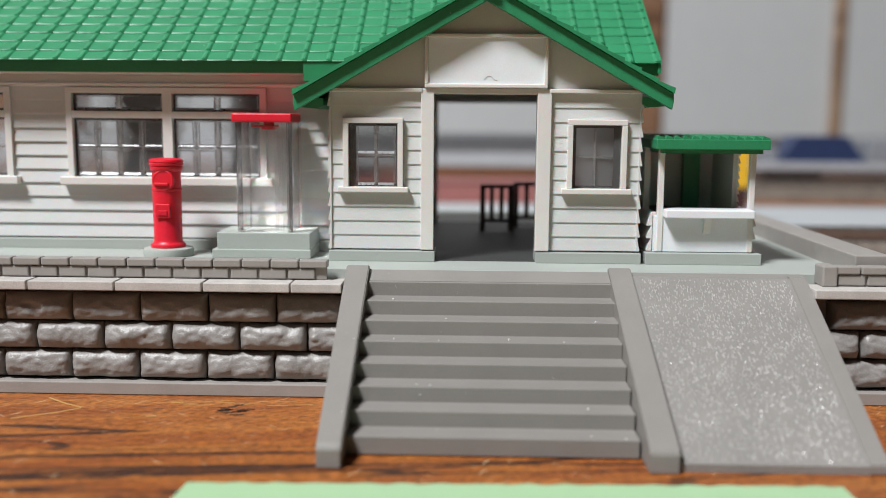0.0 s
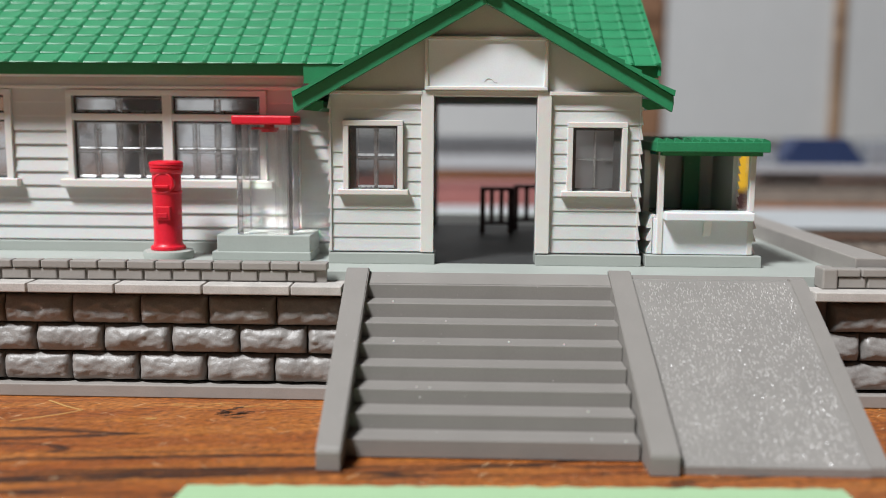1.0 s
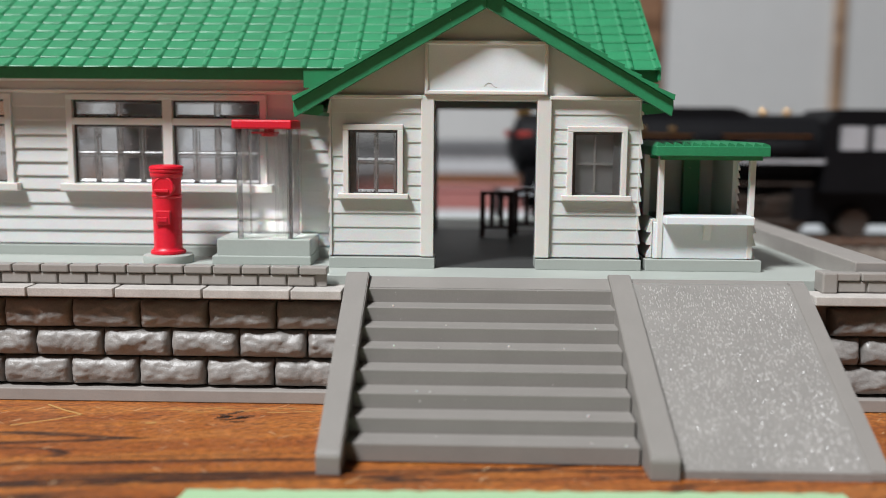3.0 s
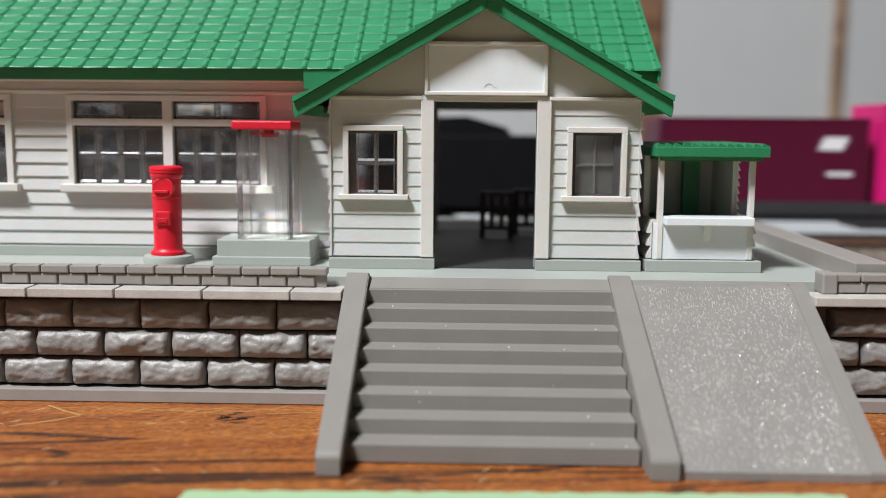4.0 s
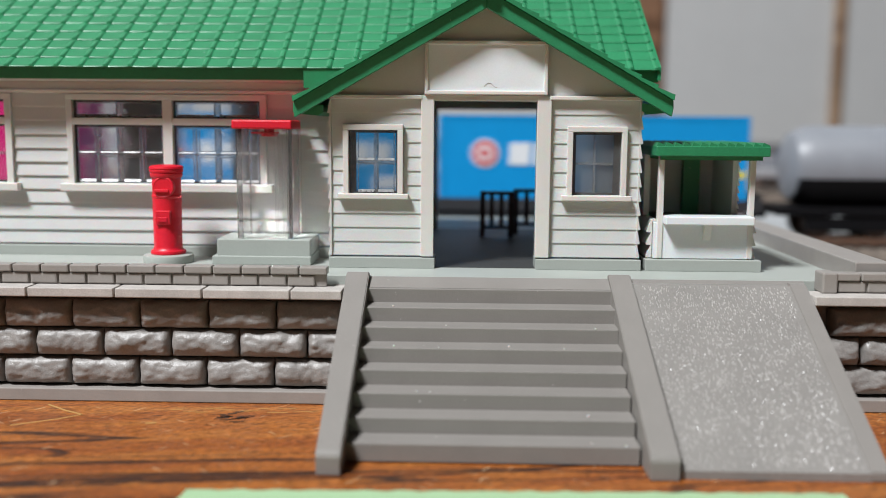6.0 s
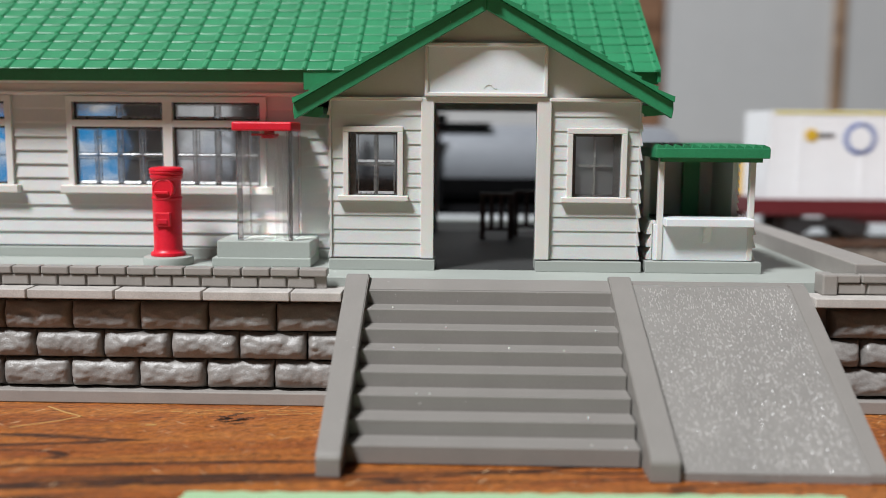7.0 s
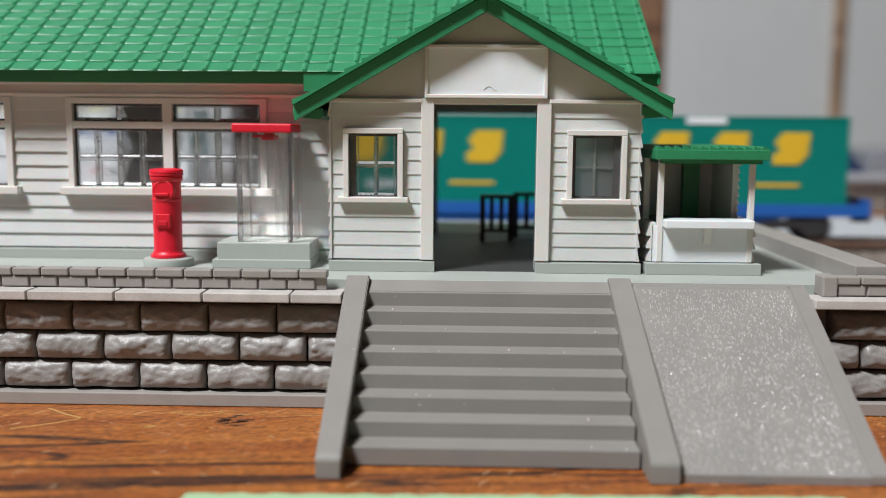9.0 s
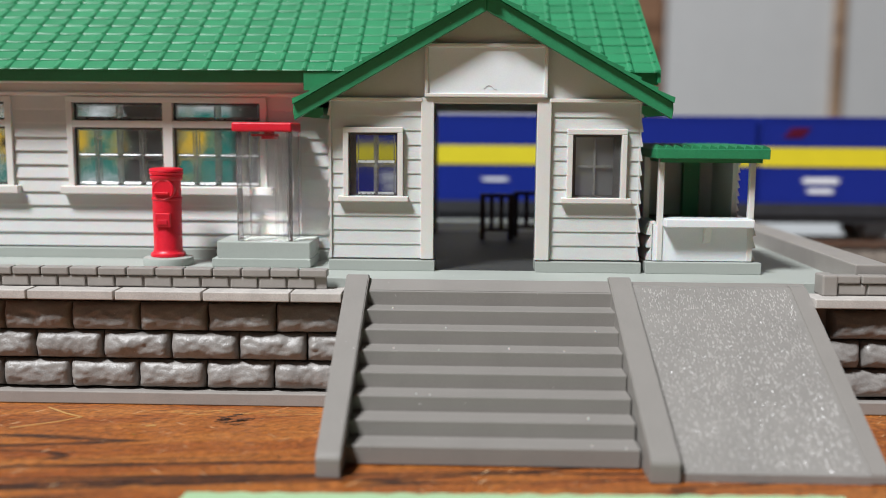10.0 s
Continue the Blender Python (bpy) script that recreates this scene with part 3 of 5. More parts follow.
def frame_bead(x0, x1, z0, z1, y0, y1, w):
    """Thin raised bead round one pane."""
    bm = bmesh.new()
    box(bm, x0, x0 + w, y0, y1, z0, z1, bev=0.03), box(bm, x1 - w, x1, y0, y1, z0, z1, bev=0.03)
    box(bm, x0 + w, x1 - w, y0, y1, z0, z0 + w, bev=0.03), box(bm, x0 + w, x1 - w, y0, y1, z1 - w, z1, bev=0.03)
    return bm


def sash(x0, x1, z0, z1, y, cols, rows, parent, name="window", wide=0.62, sill=0.6, rims=(0.3, 0.3), clear="glass"):
    """Window in the wall's hole: ivory frame, sill, moulded clear glazing bars and panes."""
    w = part(name, bmesh.new(), "trim", parent)
    BASE[w] = BASE[parent]
    fr = bmesh.new()
    for a in ((x0 - wide, x1 + wide, z1, z1 + wide), (x0 - wide, x0, z0, z1), (x1, x1 + wide, z0, z1)):
        box(fr, a[0], a[1], y - 0.75, y + 0.3, a[2], a[3], bev=0.06)
    part("window_frame", fr, "trim", w)
    part("window_sill", B(x0 - wide - sill, x1 + wide + sill, y - 0.98, y + 0.3, z0 - 0.62, z0, bev=0.09), "trim", w)
    part("pane", B(x0, x1, y + 0.3, y + 0.5, z0, z1), clear, w)
    xa, xb = x0 + rims[0], x1 - rims[1]
    # rim strips round the pane, darkened in colour like the shaded reveal
    rim = bmesh.new()
    box(rim, x0, xa, y + 0.13, y + 0.31, z0, z1), box(rim, xb, x1, y + 0.13, y + 0.31, z0, z1)
    box(rim, xa, xb, y + 0.13, y + 0.31, z0, z0 + 0.3), box(rim, xa, xb, y + 0.13, y + 0.31, z1 - 0.3, z1)
    part("sash_rim", rim, "border", w, "clear sash rim, tinted dark for the reveal's shade")
    bars = bmesh.new()
    for i in range(1, cols):
        x = xa + (xb - xa) * i / cols
        box(bars, x - 0.15, x + 0.15, y + 0.08, y + 0.32, z0 + 0.1, z1 - 0.1, bev=0.05)
    for i in range(1, rows):
        z = z0 + (z1 - z0) * i / rows
        box(bars, xa, xb, y + 0.09, y + 0.325, z - 0.15, z + 0.15, bev=0.05)
    for i in range(cols if clear == "smoky" else 0):
        for k in range(rows):
            part("pane_foot", prism(bmesh.new(), [(y + 0.04, z0 + (z1 - z0) * k / rows + 0.16), (y + 0.2, z0 + (z1 - z0) * k / rows + 0.44), (y + 0.29, z0 + (z1 - z0) * k / rows + 0.16)], "x", xa + (xb - xa) * i / cols + 0.2, xa + (xb - xa) * (i + 1) / cols - 0.2), "foot", w)
            u0, u1 = xa + (xb - xa) * i / cols + 0.15, xa + (xb - xa) * (i + 1) / cols - 0.15
            v0, v1 = z0 + (z1 - z0) * k / rows + 0.17, z0 + (z1 - z0) * (k + 1) / rows - 0.17
            part("pane_bead", frame_bead(u0, u1, v0, v1, y + 0.2, y + 0.31, 0.14), "bars", w)
    part("sash", bars, "bars", w, "moulded clear glazing bars")
    return w


sash(-13.3, -7.75, 21.9, 29.05, YW, 2, 2, st, rims=(0.8, 0.22), clear="smoky")
sash(11.95, 17.4, 21.9, 29.0, YW, 2, 2, st, rims=(0.42, 0.8), clear="frost")
# wing wall with wide windows
wins = []
for g in range(3):
    a = -48.1 - g * 31.35
    wins += [(a, a + 11.1, 22.3, 29.4), (a + 12.3, a + 23.0, 22.3, 29.4), (a, a + 11.1, 30.25, 32.4), (a + 12.3, a + 23.0, 30.25, 32.4)]
part("wing_wall", plate_with_holes(bmesh.new(), -140, -15.3, ZF, 37, wins, YL + 0.05, YL + 0.9), "cream", st)
holes = [(-48.85 - g * 31.35, -24.3 - g * 31.35, 21.6, 33.0) for g in range(3)]
boards(-118, -15.5, ZF, 33.2, YL, holes, 11, st, tip=0.28)
part("wing_head_trim", B(-118, -15.5, YL - 0.55, YL + 0.05, 33.2, 33.6, bev=0.06), "trim", st)
for g in range(3):
    a = -48.1 - g * 31.35
    w = part("window", bmesh.new(), "trim", st)
    BASE[w] = BASE[st]
    fr = bmesh.new()
    for q in ((a - 0.75, a + 23.8, 32.4, 33.1), (a - 0.75, a, 22.2, 32.4), (a + 23.0, a + 23.8, 22.2, 32.4), (a + 11.1, a + 12.3, 22.2, 32.4), (a, a + 11.1, 29.4, 30.25), (a + 12.3, a + 23, 29.4, 30.25)):
        box(fr, q[0], q[1], YL - 0.6, YL + 0.3, q[2], q[3], bev=0.05)
    part("window_frame", fr, "trim", w)
    part("window_sill", B(a - 1.5, a + 24.6, YL - 1.35, YL + 0.3, 21.3, 22.25, bev=0.09), "trim", w)
    for b0, b1 in ((a, a + 11.1), (a + 12.3, a + 23.0)):
        bars = bmesh.new()
        for z0, z1, rows in ((22.3, 29.4, 2), (30.25, 32.4, 1)):
            rim = bmesh.new()
            box(rim, b0, b0 + 0.25, YL + 0.08, YL + 0.3, z0, z1), box(rim, b1 - 0.25, b1, YL + 0.08, YL + 0.3, z0, z1)
            box(rim, b0 + 0.25, b1 - 0.25, YL + 0.08, YL + 0.3, z0, z0 + 0.25), box(rim, b0 + 0.25, b1 - 0.25, YL + 0.08, YL + 0.3, z1 - 0.25, z1)
            part("sash_rim", rim, "border", w, "clear sash rim, tinted dark for the reveal's shade")
            part("pane", B(b0, b1, YL + 0.3, YL + 0.48, z0, z1), "glass", w)
            for i in range(5):
                if i in (0, 4) or (rows == 1 and i in (1, 3)):
                    continue
                x = b0 + (b1 - b0) * i / 4
                k = 0.27 if i == 2 else 0.15
                box(bars, x - k, x + k, YL + 0.1, YL + 0.32, z0 + 0.1, z1 - 0.1, bev=0.05)
            for i in range(1, rows):
                z = z0 + (z1 - z0) * i / rows
                box(bars, b0 + 0.25, b1 - 0.25, YL + 0.105, YL + 0.325, z - 0.15, z + 0.15, bev=0.05)
            if g == 0:
                for i in range(4 if rows == 2 else 2):
                    wide = (b1 - b0) / (4 if rows == 2 else 2)
                    for k in range(rows):
                        high = (z1 - z0) / rows
                        zf = z0 + k * high + 0.17
                        part("pane_foot", prism(bmesh.new(), [(YL + 0.02, zf), (YL + 0.18, zf + 0.28), (YL + 0.29, zf)] if k == 0 else [(YL + 0.06, zf), (YL + 0.12, zf + 0.1), (YL + 0.29, zf)], "x", b0 + i * wide + 0.36, b0 + (i + 1) * wide - 0.36), "foot", w)
                        part("pane_bead", frame_bead(b0 + i * wide + 0.3, b0 + (i + 1) * wide - 0.3, z0 + k * high + 0.28, z0 + (k + 1) * high - 0.28, YL + 0.2, YL + 0.31, 0.14), "bars", w)
        part("sash", bars, "bars", w, "moulded clear glazing bars")
# back wall with an opening toward the track, inside walls and ceiling
bwins = [(-63.4 + 17.4 * g, -54.6 + 17.4 * g, 19.6, 33.6) for g in range(-3, 3)]
part("back_wall", plate_with_holes(bmesh.new(), -140, 19.4, ZP, 37, [(-19.0, -5.2, 17.5, 31), (-4.5, 11.5, ZP, 32.2), (12.3, 19.0, 17.5, 31)] + bwins, YBK, YBK + 1), "cream", st)
# ceilings share the same shade-dark colour
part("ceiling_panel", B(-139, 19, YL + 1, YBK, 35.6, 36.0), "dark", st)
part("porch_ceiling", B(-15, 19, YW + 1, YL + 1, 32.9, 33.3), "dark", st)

# ---- roofs ----
RE, RZ, RS, RIDGE = 110.4, 36.27, 0.63, 131.6
ang = math.atan(RS)
XR = 22.25
roof = part("main_roof", prism(bmesh.new(), [(RE, RZ - 0.35), (RE, RZ - 0.12), (RIDGE, RZ - 0.12 + (RIDGE - RE) * RS), (RIDGE * 2 - RE, RZ - 0.12), (RIDGE * 2 - RE, RZ - 0.8), (RIDGE, RZ - 0.8 + (RIDGE - RE) * RS)], "x", -140, XR - 0.2), "green", st)
part("fascia", B(-140, -19.1, RE + 0.2, RE + 0.75, RZ - 1.5, RZ - 0.3, bev=0.06), "green", st)
part("fascia", B(12, XR, RE + 0.2, RE + 0.75, RZ - 1.5, RZ - 0.3, bev=0.06), "green", st)
part("valley_flashing", prism(bmesh.new(), [(RE - 0.5, RZ - 0.25), (RE - 0.35, RZ - 2.4), (RE + 0.4, RZ - 2.4), (RE + 1.2, RZ + 0.2)], "x", -19.1, -14.6), "green", st)
part("soffit", B(-140, -15.8, RE + 0.5, YL, RZ - 1.6, RZ - 1.2), "cream", st)


def tile_mesh(name, w, l, th):
    """A flat pan tile along the slope with a raised lip and side roll; from the middle of its lower edge."""
    bm = bmesh.new()
    prof = [(-w / 2, 0.0), (w / 2, 0.0), (w / 2, 0.08), (w / 2 - 0.2, th + 0.15), (w / 2 - 0.42, th + 0.18), (w / 2 - 0.7, th + 0.02), (-w / 2 + 0.02, th * 0.85)]
    lo = [bm.verts.new((x, 0, z * 0.45)) for x, z in prof]
    lift = [bm.verts.new((x, 0.12, z)) for x, z in prof]
    fall = [bm.verts.new((x, 0.5, z * 0.88)) for x, z in prof]
    hi = [bm.verts.new((x, l, z * 0.45 - 0.05)) for x, z in prof]
    for p, q in ((lo, lift), (lift, fall), (fall, hi)):
        for i in range(len(prof)):
            j = (i + 1) % len(prof)
            bm.faces.new((p[i], p[j], q[j], q[i]))
    bm.faces.new(lo), bm.faces.new(hi)
    turn = Matrix.Rotation(ang, 4, "X")
    bmesh.ops.transform(bm, matrix=turn, verts=bm.verts)
    return shared(name, bm, "green")


TW, TL = 2.92, 2.22
tile = tile_mesh("roof_tile", TW - 0.02, TL + 0.12, 0.17)
rows_n = int((RIDGE - RE) / (TL * math.cos(ang)))
for r in range(rows_n + 1):
    y = RE - 0.62 + r * TL * math.cos(ang)
    z = RZ - 0.2 + r * TL * math.sin(ang)
    for c in range(0, 40):
        x = XR - TW / 2 - c * TW - 0.02
        # the porch roof covers this stretch of the lower rows
        if abs(x - CX) < (44.0 - z) / 0.565 - 3.0 and z < 43.0:
            continue
        if x < -80:
            continue
        pan = piece("roof_tile", tile, roof, (x, y, z))
        pan.rotation_euler = (radians(rng.uniform(-1.1, 1.1)), radians(rng.uniform(-0.8, 0.8)), radians(rng.uniform(-0.5, 0.5)))
part("ridge_cap", B(-140, XR + 0.2, RIDGE - 0.9, RIDGE + 0.9, RZ + (RIDGE - RE) * RS - 0.5, RZ + (RIDGE - RE) * RS + 0.7, bev=0.25), "green", st)
part("verge", prism(bmesh.new(), [(RE - 0.4, RZ - 1.3), (RE - 0.4, RZ + 0.2), (RIDGE, RZ + 0.2 + (RIDGE - RE) * RS), (RIDGE, RZ - 1.3 + (RIDGE - RE) * RS)], "x", XR - 0.25, XR + 0.15), "green", st)

GZ, GS, GY0 = 44.36, 0.57, 103.05
XL, XRR = -19.1, 22.5
for side, xe in ((-1, XL), (1, XRR)):
    L = abs(xe - CX)
    ze = GZ - L * GS
    bm = prism(bmesh.new(), [(CX, GZ - 0.2), (xe, ze - 0.2), (xe, ze - 0.85), (CX, GZ - 0.85)], "y", GY0 + 0.6, YL + 6 if side < 0 else YL + 4)
    groof = part("porch_roof_slope", bm, "green", st)
    bm = prism(bmesh.new(), [(CX, GZ - 0.2), (xe, ze - 0.2), (xe + side * 0.05, ze - 1.0), (xe - side * 0.1, ze - 1.95), (CX, GZ - 2.1)], "y", GY0 + 0.24, GY0 + 0.9)
    bmesh.ops.bevel(bm, geom=[e for e in bm.edges], offset=0.07, segments=1, affect="EDGES")
    part("barge_board", bm, "green", st)
    bm = prism(bmesh.new(), [(xe, ze - 1.5), (xe, ze - 0.85), (xe - side * 0.5, ze - 0.6), (xe - side * 3.0, ze - 0.5), (xe - side * 3.0, ze - 1.3), (xe - side * 2.4, ze - 1.7)], "y", GY0 + 2.2, YL)
    part("eave_box", bm, "green", st)
    nrow = 11
    for r in range(nrow):
        a, b = L * (r) / nrow, L * (r + 1) / nrow + 0.12
        xa, xb = CX + side * (L - a), CX + side * (L - b)
        za, zb = ze + a * GS, ze + min(b, L) * GS
        if b > L:
            xb = CX
        bm = prism(bmesh.new(), [(xa, za - 0.2), (xb, zb - 0.22), (xb, zb + 0.1), (xa - side * 0.2, za + 0.5), (xa + side * 0.08, za + 0.42)], "y", GY0 - 0.3 - 0.02 * (r % 2), YL - 1.5 + (r * 1.55))
        part("tile_course", bm, "green", groof)
part("porch_ridge", prism(bmesh.new(), [(CX - 0.9, GZ - 0.95), (CX + 0.9, GZ - 0.95), (CX + 0.9, GZ - 0.1), (CX + 0.3, GZ + 0.5), (CX - 0.3, GZ + 0.5), (CX - 0.9, GZ - 0.1)], "y", GY0 - 0.7, 126), "green", st)

# ---- ticket barriers in the waiting room ----


def barrier(x0, x1, y, h, bars_n):
    b = thing("ticket_barrier", ((x0 + x1) / 2, y, ZP), "dark brown slatted ticket barrier in the waiting room", "barrier", "ticket barriers")
    part("top_rail", B(x0, x1, y, y + 0.9, ZP + h - 0.55, ZP + h, bev=0.06), "brown", b)
    part("bottom_rail", B(x0, x1, y + 0.1, y + 0.8, ZP + 1.3, ZP + 1.75), "brown", b)
    for i in range(bars_n):
        wide = 0.75 if i in (0, bars_n - 1) else 0.6
        x = x0 + (x1 - x0 - wide) * i / (bars_n - 1)
        part("slat", B(x, x + wide, y + 0.15, y + 0.75, ZP + (0.05 if i in (0, bars_n - 1) else 1.6), ZP + h - 0.5), "brown", b)


barrier(2.1, 6.95, 136.3, 6.8, 4)
barrier(7.2, 12.9, 140.6, 6.9, 4)

# ---- post box ----
pb = thing("post_box", (-35.0, 108.2, ZP), "round red pillar post box on a grey round base", "post box")
px, py = -35.0, 108.2
part("base_disc", lathe(bmesh.new(), [(2.85, ZP), (2.9, 14.0), (2.8, 14.3), (2.0, 14.42)], px, py, 40), "pale", pb, "grey-green round base", smooth=True)
part("body", lathe(bmesh.new(), [(1.95, 14.4), (2.02, 14.5), (1.98, 14.8), (1.72, 14.98), (1.62, 15.3), (1.66, 21.0), (1.74, 21.1), (1.74, 21.3), (1.64, 21.4), (1.64, 23.3), (1.78, 23.4), (1.86, 23.6), (1.86, 23.85), (1.78, 23.92), (1.92, 24.02), (1.95, 24.25), (1.86, 24.32), (1.96, 24.42), (1.9, 24.65), (1.7, 24.75), (1.0, 24.83), (0.2, 24.85)], px, py, 40), "red", pb, smooth=True)
part("slot_hood", lathe(bmesh.new(), [(1.25, py - 1.0), (1.25, py - 1.66), (1.1, py - 1.74), (1.02, py - 1.68)], px + 0.1, 0, 24, "y", 22.3), "red", pb)
part("mail_slot", B(px - 0.85, px + 0.75, py - 1.98, py - 1.2, 21.75, 22.05, bev=0.05), "red", pb)
part("collection_door", B(px - 0.85, px + 0.85, py - 1.86, py - 1.0, 18.0, 19.6, bev=0.08), "red", pb)
part("door_plate", B(px - 0.55, px + 0.55, py - 1.98, py - 1.8, 18.3, 18.85, bev=0.04), "red", pb)

# ---- telephone booth ----
tb = thing("telephone_booth", (-22.8, 110.2, ZP), "clear plastic telephone booth with a red roof on a grey step", "telephone booth")
part("step_block", B(-28.9, -18.0, 106.9, 113.6, ZP, 16.35, bev=0.12), "pale", tb, "grey-green step block")
part("step_foot", B(-29.4, -17.9, 106.5, 113.7, ZP, 14.4, bev=0.08), "pale", tb)
bx0, bx1, by0, by1, bz0, bz1 = -26.45, -20.1, 107.4, 112.9, 16.35, 29.2
for nm, q in (("front_panel", (bx0, bx1, by0, by0 + 0.5)), ("back_panel", (bx0, bx1, by1 - 0.5, by1)), ("side_panel", (bx0, bx0 + 0.5, by0 + 0.52, by1 - 0.52)), ("side_panel", (bx1 - 0.5, bx1, by0 + 0.52, by1 - 0.52))):
    part(nm, B(*q, bz0 + 0.02, bz1, bev=0.05), "clear", tb)
for x in (bx0 - 0.12, bx1 - 0.6):
    for y in (by0 - 0.12, by1 - 0.6):
        part("corner_rib", B(x, x + 0.72, y, y + 0.72, bz0 + 0.02, bz1 + 0.02, bev=0.15), "clear", tb)
for x in (bx0 + 0.6, bx0 + 4.4, bx1 - 1.1):
    part("rib", B(x, x + 0.4, by0 - 0.18, by0 - 0.01, bz0 + 0.3, bz1 - 0.3, bev=0.04), "clear", tb)
part("booth_roof", B(-26.95, -20.0, 106.9, 113.0, 29.05, 30.1, bev=0.2), "red", tb, "red roof slab")
part("roof_boss", lathe(bmesh.new(), [(0.9, 28.2), (0.95, 28.6), (0.6, 28.7), (0.6, 29.1)], -22.9, 108.6, 20), "red", tb)
part("roof_rail", B(-24.9, -21.7, 108.0, 108.4, 28.5, 28.75, bev=0.05), "red", tb)

# ---- kiosk ----
kk = thing("kiosk", (27, 111, ZP), "small cream kiosk with a counter and green roof", "kiosk")
part("foundation", B(20.45, 33.5, 105.2, 121, ZP, ZF - 0.1, bev=0.06), "pale", kk)
part("front_panel", B(21.4, 32.6, YW - 0.05, YW + 0.6, ZF, 18.85), "white", kk)
for x in (21.75, 31.95):
    part("corner_post", B(x, x + 0.64, YW - 0.2, YW + 0.6, ZF, 26.6, bev=0.07), "trim", kk)
part("counter", B(22.4, 32.3, YW - 1.7, YW + 1.6, 18.75, 19.7, bev=0.12), "white", kk)
part("bracket", prism(bmesh.new(), [(YW - 1.1, 18.8), (YW - 0.04, 18.8), (YW - 0.04, 16.9), (YW - 0.3, 16.9)], "x", 26.95, 27.75), "trim", kk)
part("back_wall", B(21.3, 32.6, 119.4, 120, ZF, 26.6), "cream", kk)
part("side_wall", B(21.3, 21.8, 106.7, 119.4, ZF, 19.2), "cream", kk)
part("side_wall", B(21.3, 21.8, 112.5, 119.4, 19.2, 26.6), "cream", kk)
part("side_post", B(21.2, 21.9, 111.6, 112.5, 19.2, 26.6), "trim", kk)
part("side_wall", B(31.25, 31.75, 110.2, 119.4, ZF, 26.6), "cream", kk)
part("side_panel", B(31.9, 32.5, YW + 0.6, 110.2, ZF, 19.4), "cream", kk)
for i in range(3):
    for x, s in ((21.3, -1), (32.5, 1)):
        za = ZF + i * 1.45
        part("board", prism(bmesh.new(), [(x, za), (x + s * 0.6, za), (x + s * 0.6, za + 0.15), (x + s * 0.1, za + 1.44), (x, za + 1.44)], "y", YW + 0.4, 119.4), "cream", kk)
for i in range(8):
    za = 19.3 + i * 0.9
    part("board", prism(bmesh.new(), [(31.7, za), (32.05, za), (32.05, za + 0.12), (31.78, za + 0.9), (31.7, za + 0.9)], "y", 110.0, 119.4), "cream", kk)
part("inner_post", B(27.2, 29.2, 117.5, 118.6, ZF, 26.5), "green", kk, "green inner post")
part("drinks_shelf", B(22.2, 31.8, 116, 119.3, ZF, 18.9), "greyframe", kk)
kr = part("kiosk_roof", B(21.0, 33.5, 103.9, 121.5, 26.45, 27.55, bev=0.08), "green", kk, "green roof slab")
part("roof_inset", B(21.8, 32.9, 104.6, 120, 26.0, 26.5), "green", kk)
for i in range(13):
    x = 21.02 + i * 0.96
    part("roof_rib", prism(bmesh.new(), [(x, 27.5), (x + 0.94, 27.5), (x + 0.86, 27.72), (x + 0.2, 27.98)], "y", 104.0, 121.4), "green", kr)

# ---- note paper in front ----
nb = bmesh.new()
edge = [(-22.3 + i * 0.9, 71.6 + 0.028 * (i * 0.9) + 0.12 * math.sin(i * 1.7) + 0.08 * math.sin(i * 4.1)) for i in range(60)]
prism(nb, edge + [(32, 20), (-26, 20)], "z", 0.02, 0.25)
tagged(part("note_paper", nb, "paper", base=(3, 50, 0)), "pale green note paper lying on the table", "paper")

# ---- scratches, stain and fluff on the table ----


def scratch(points, w, material, label):
    bm = bmesh.new()
    for (xa, ya), (xb, yb) in zip(points, points[1:]):
        d = Vector((xb - xa, yb - ya)).normalized() * w
        q = [(xa - d.y, ya + d.x), (xa + d.y, ya - d.x), (xb + d.y, yb - d.x), (xb - d.y, yb + d.x)]
        prism(bm, q, "z", 0.004, 0.02)
    part("scratch", bm, material, tbl, label)


M["bare"] = mat("bare_scratch", (0.42, 0.24, 0.08), 0.6)
M["stain"] = mat("dark_stain", (0.045, 0.022, 0.014), 0.4)
scratch([(-43.9, 94.6), (-41.2, 92.6), (-39.0, 91.4), (-40.5, 90.0), (-42.8, 88.6), (-44.6, 87.6)], 0.13, "bare", "pale scratch in the varnish")
scratch([(-31.6, 88.9), (-30.6, 89.1)], 0.2, "bare", "pale chip in the varnish")
for k in range(16):
    x, y = rng.uniform(-31, -13.5), 93.6 + rng.gauss(0, 0.5)
    scratch([(x, y), (x + rng.uniform(0.3, 1.1), y + rng.uniform(-0.05, 0.15)), (x + rng.uniform(1.2, 2.2), y + rng.uniform(0.0, 0.3))], rng.uniform(0.03, 0.09), "bare", "pale worn streak")
for k in range(26):
    x, y = -24.2 + rng.gauss(0, 0.95), 91.2 + rng.gauss(0, 0.75)
    q = [(x, y)]
    for _ in range(3):
        q.append((q[-1][0] + rng.uniform(0.1, 0.45), q[-1][1] + rng.uniform(-0.2, 0.3)))
    scratch(q, rng.uniform(0.05, 0.2), "stain", "dark worn spot")

# ---- tracks and the white board ----
tagged(part("white_board", B(-960, 1600, 169, 322, 0.03, 1.2, bev=0.3), "board", base=(0, 240, 0)), "white board lying under the tracks", "board")
ZR = 7.4


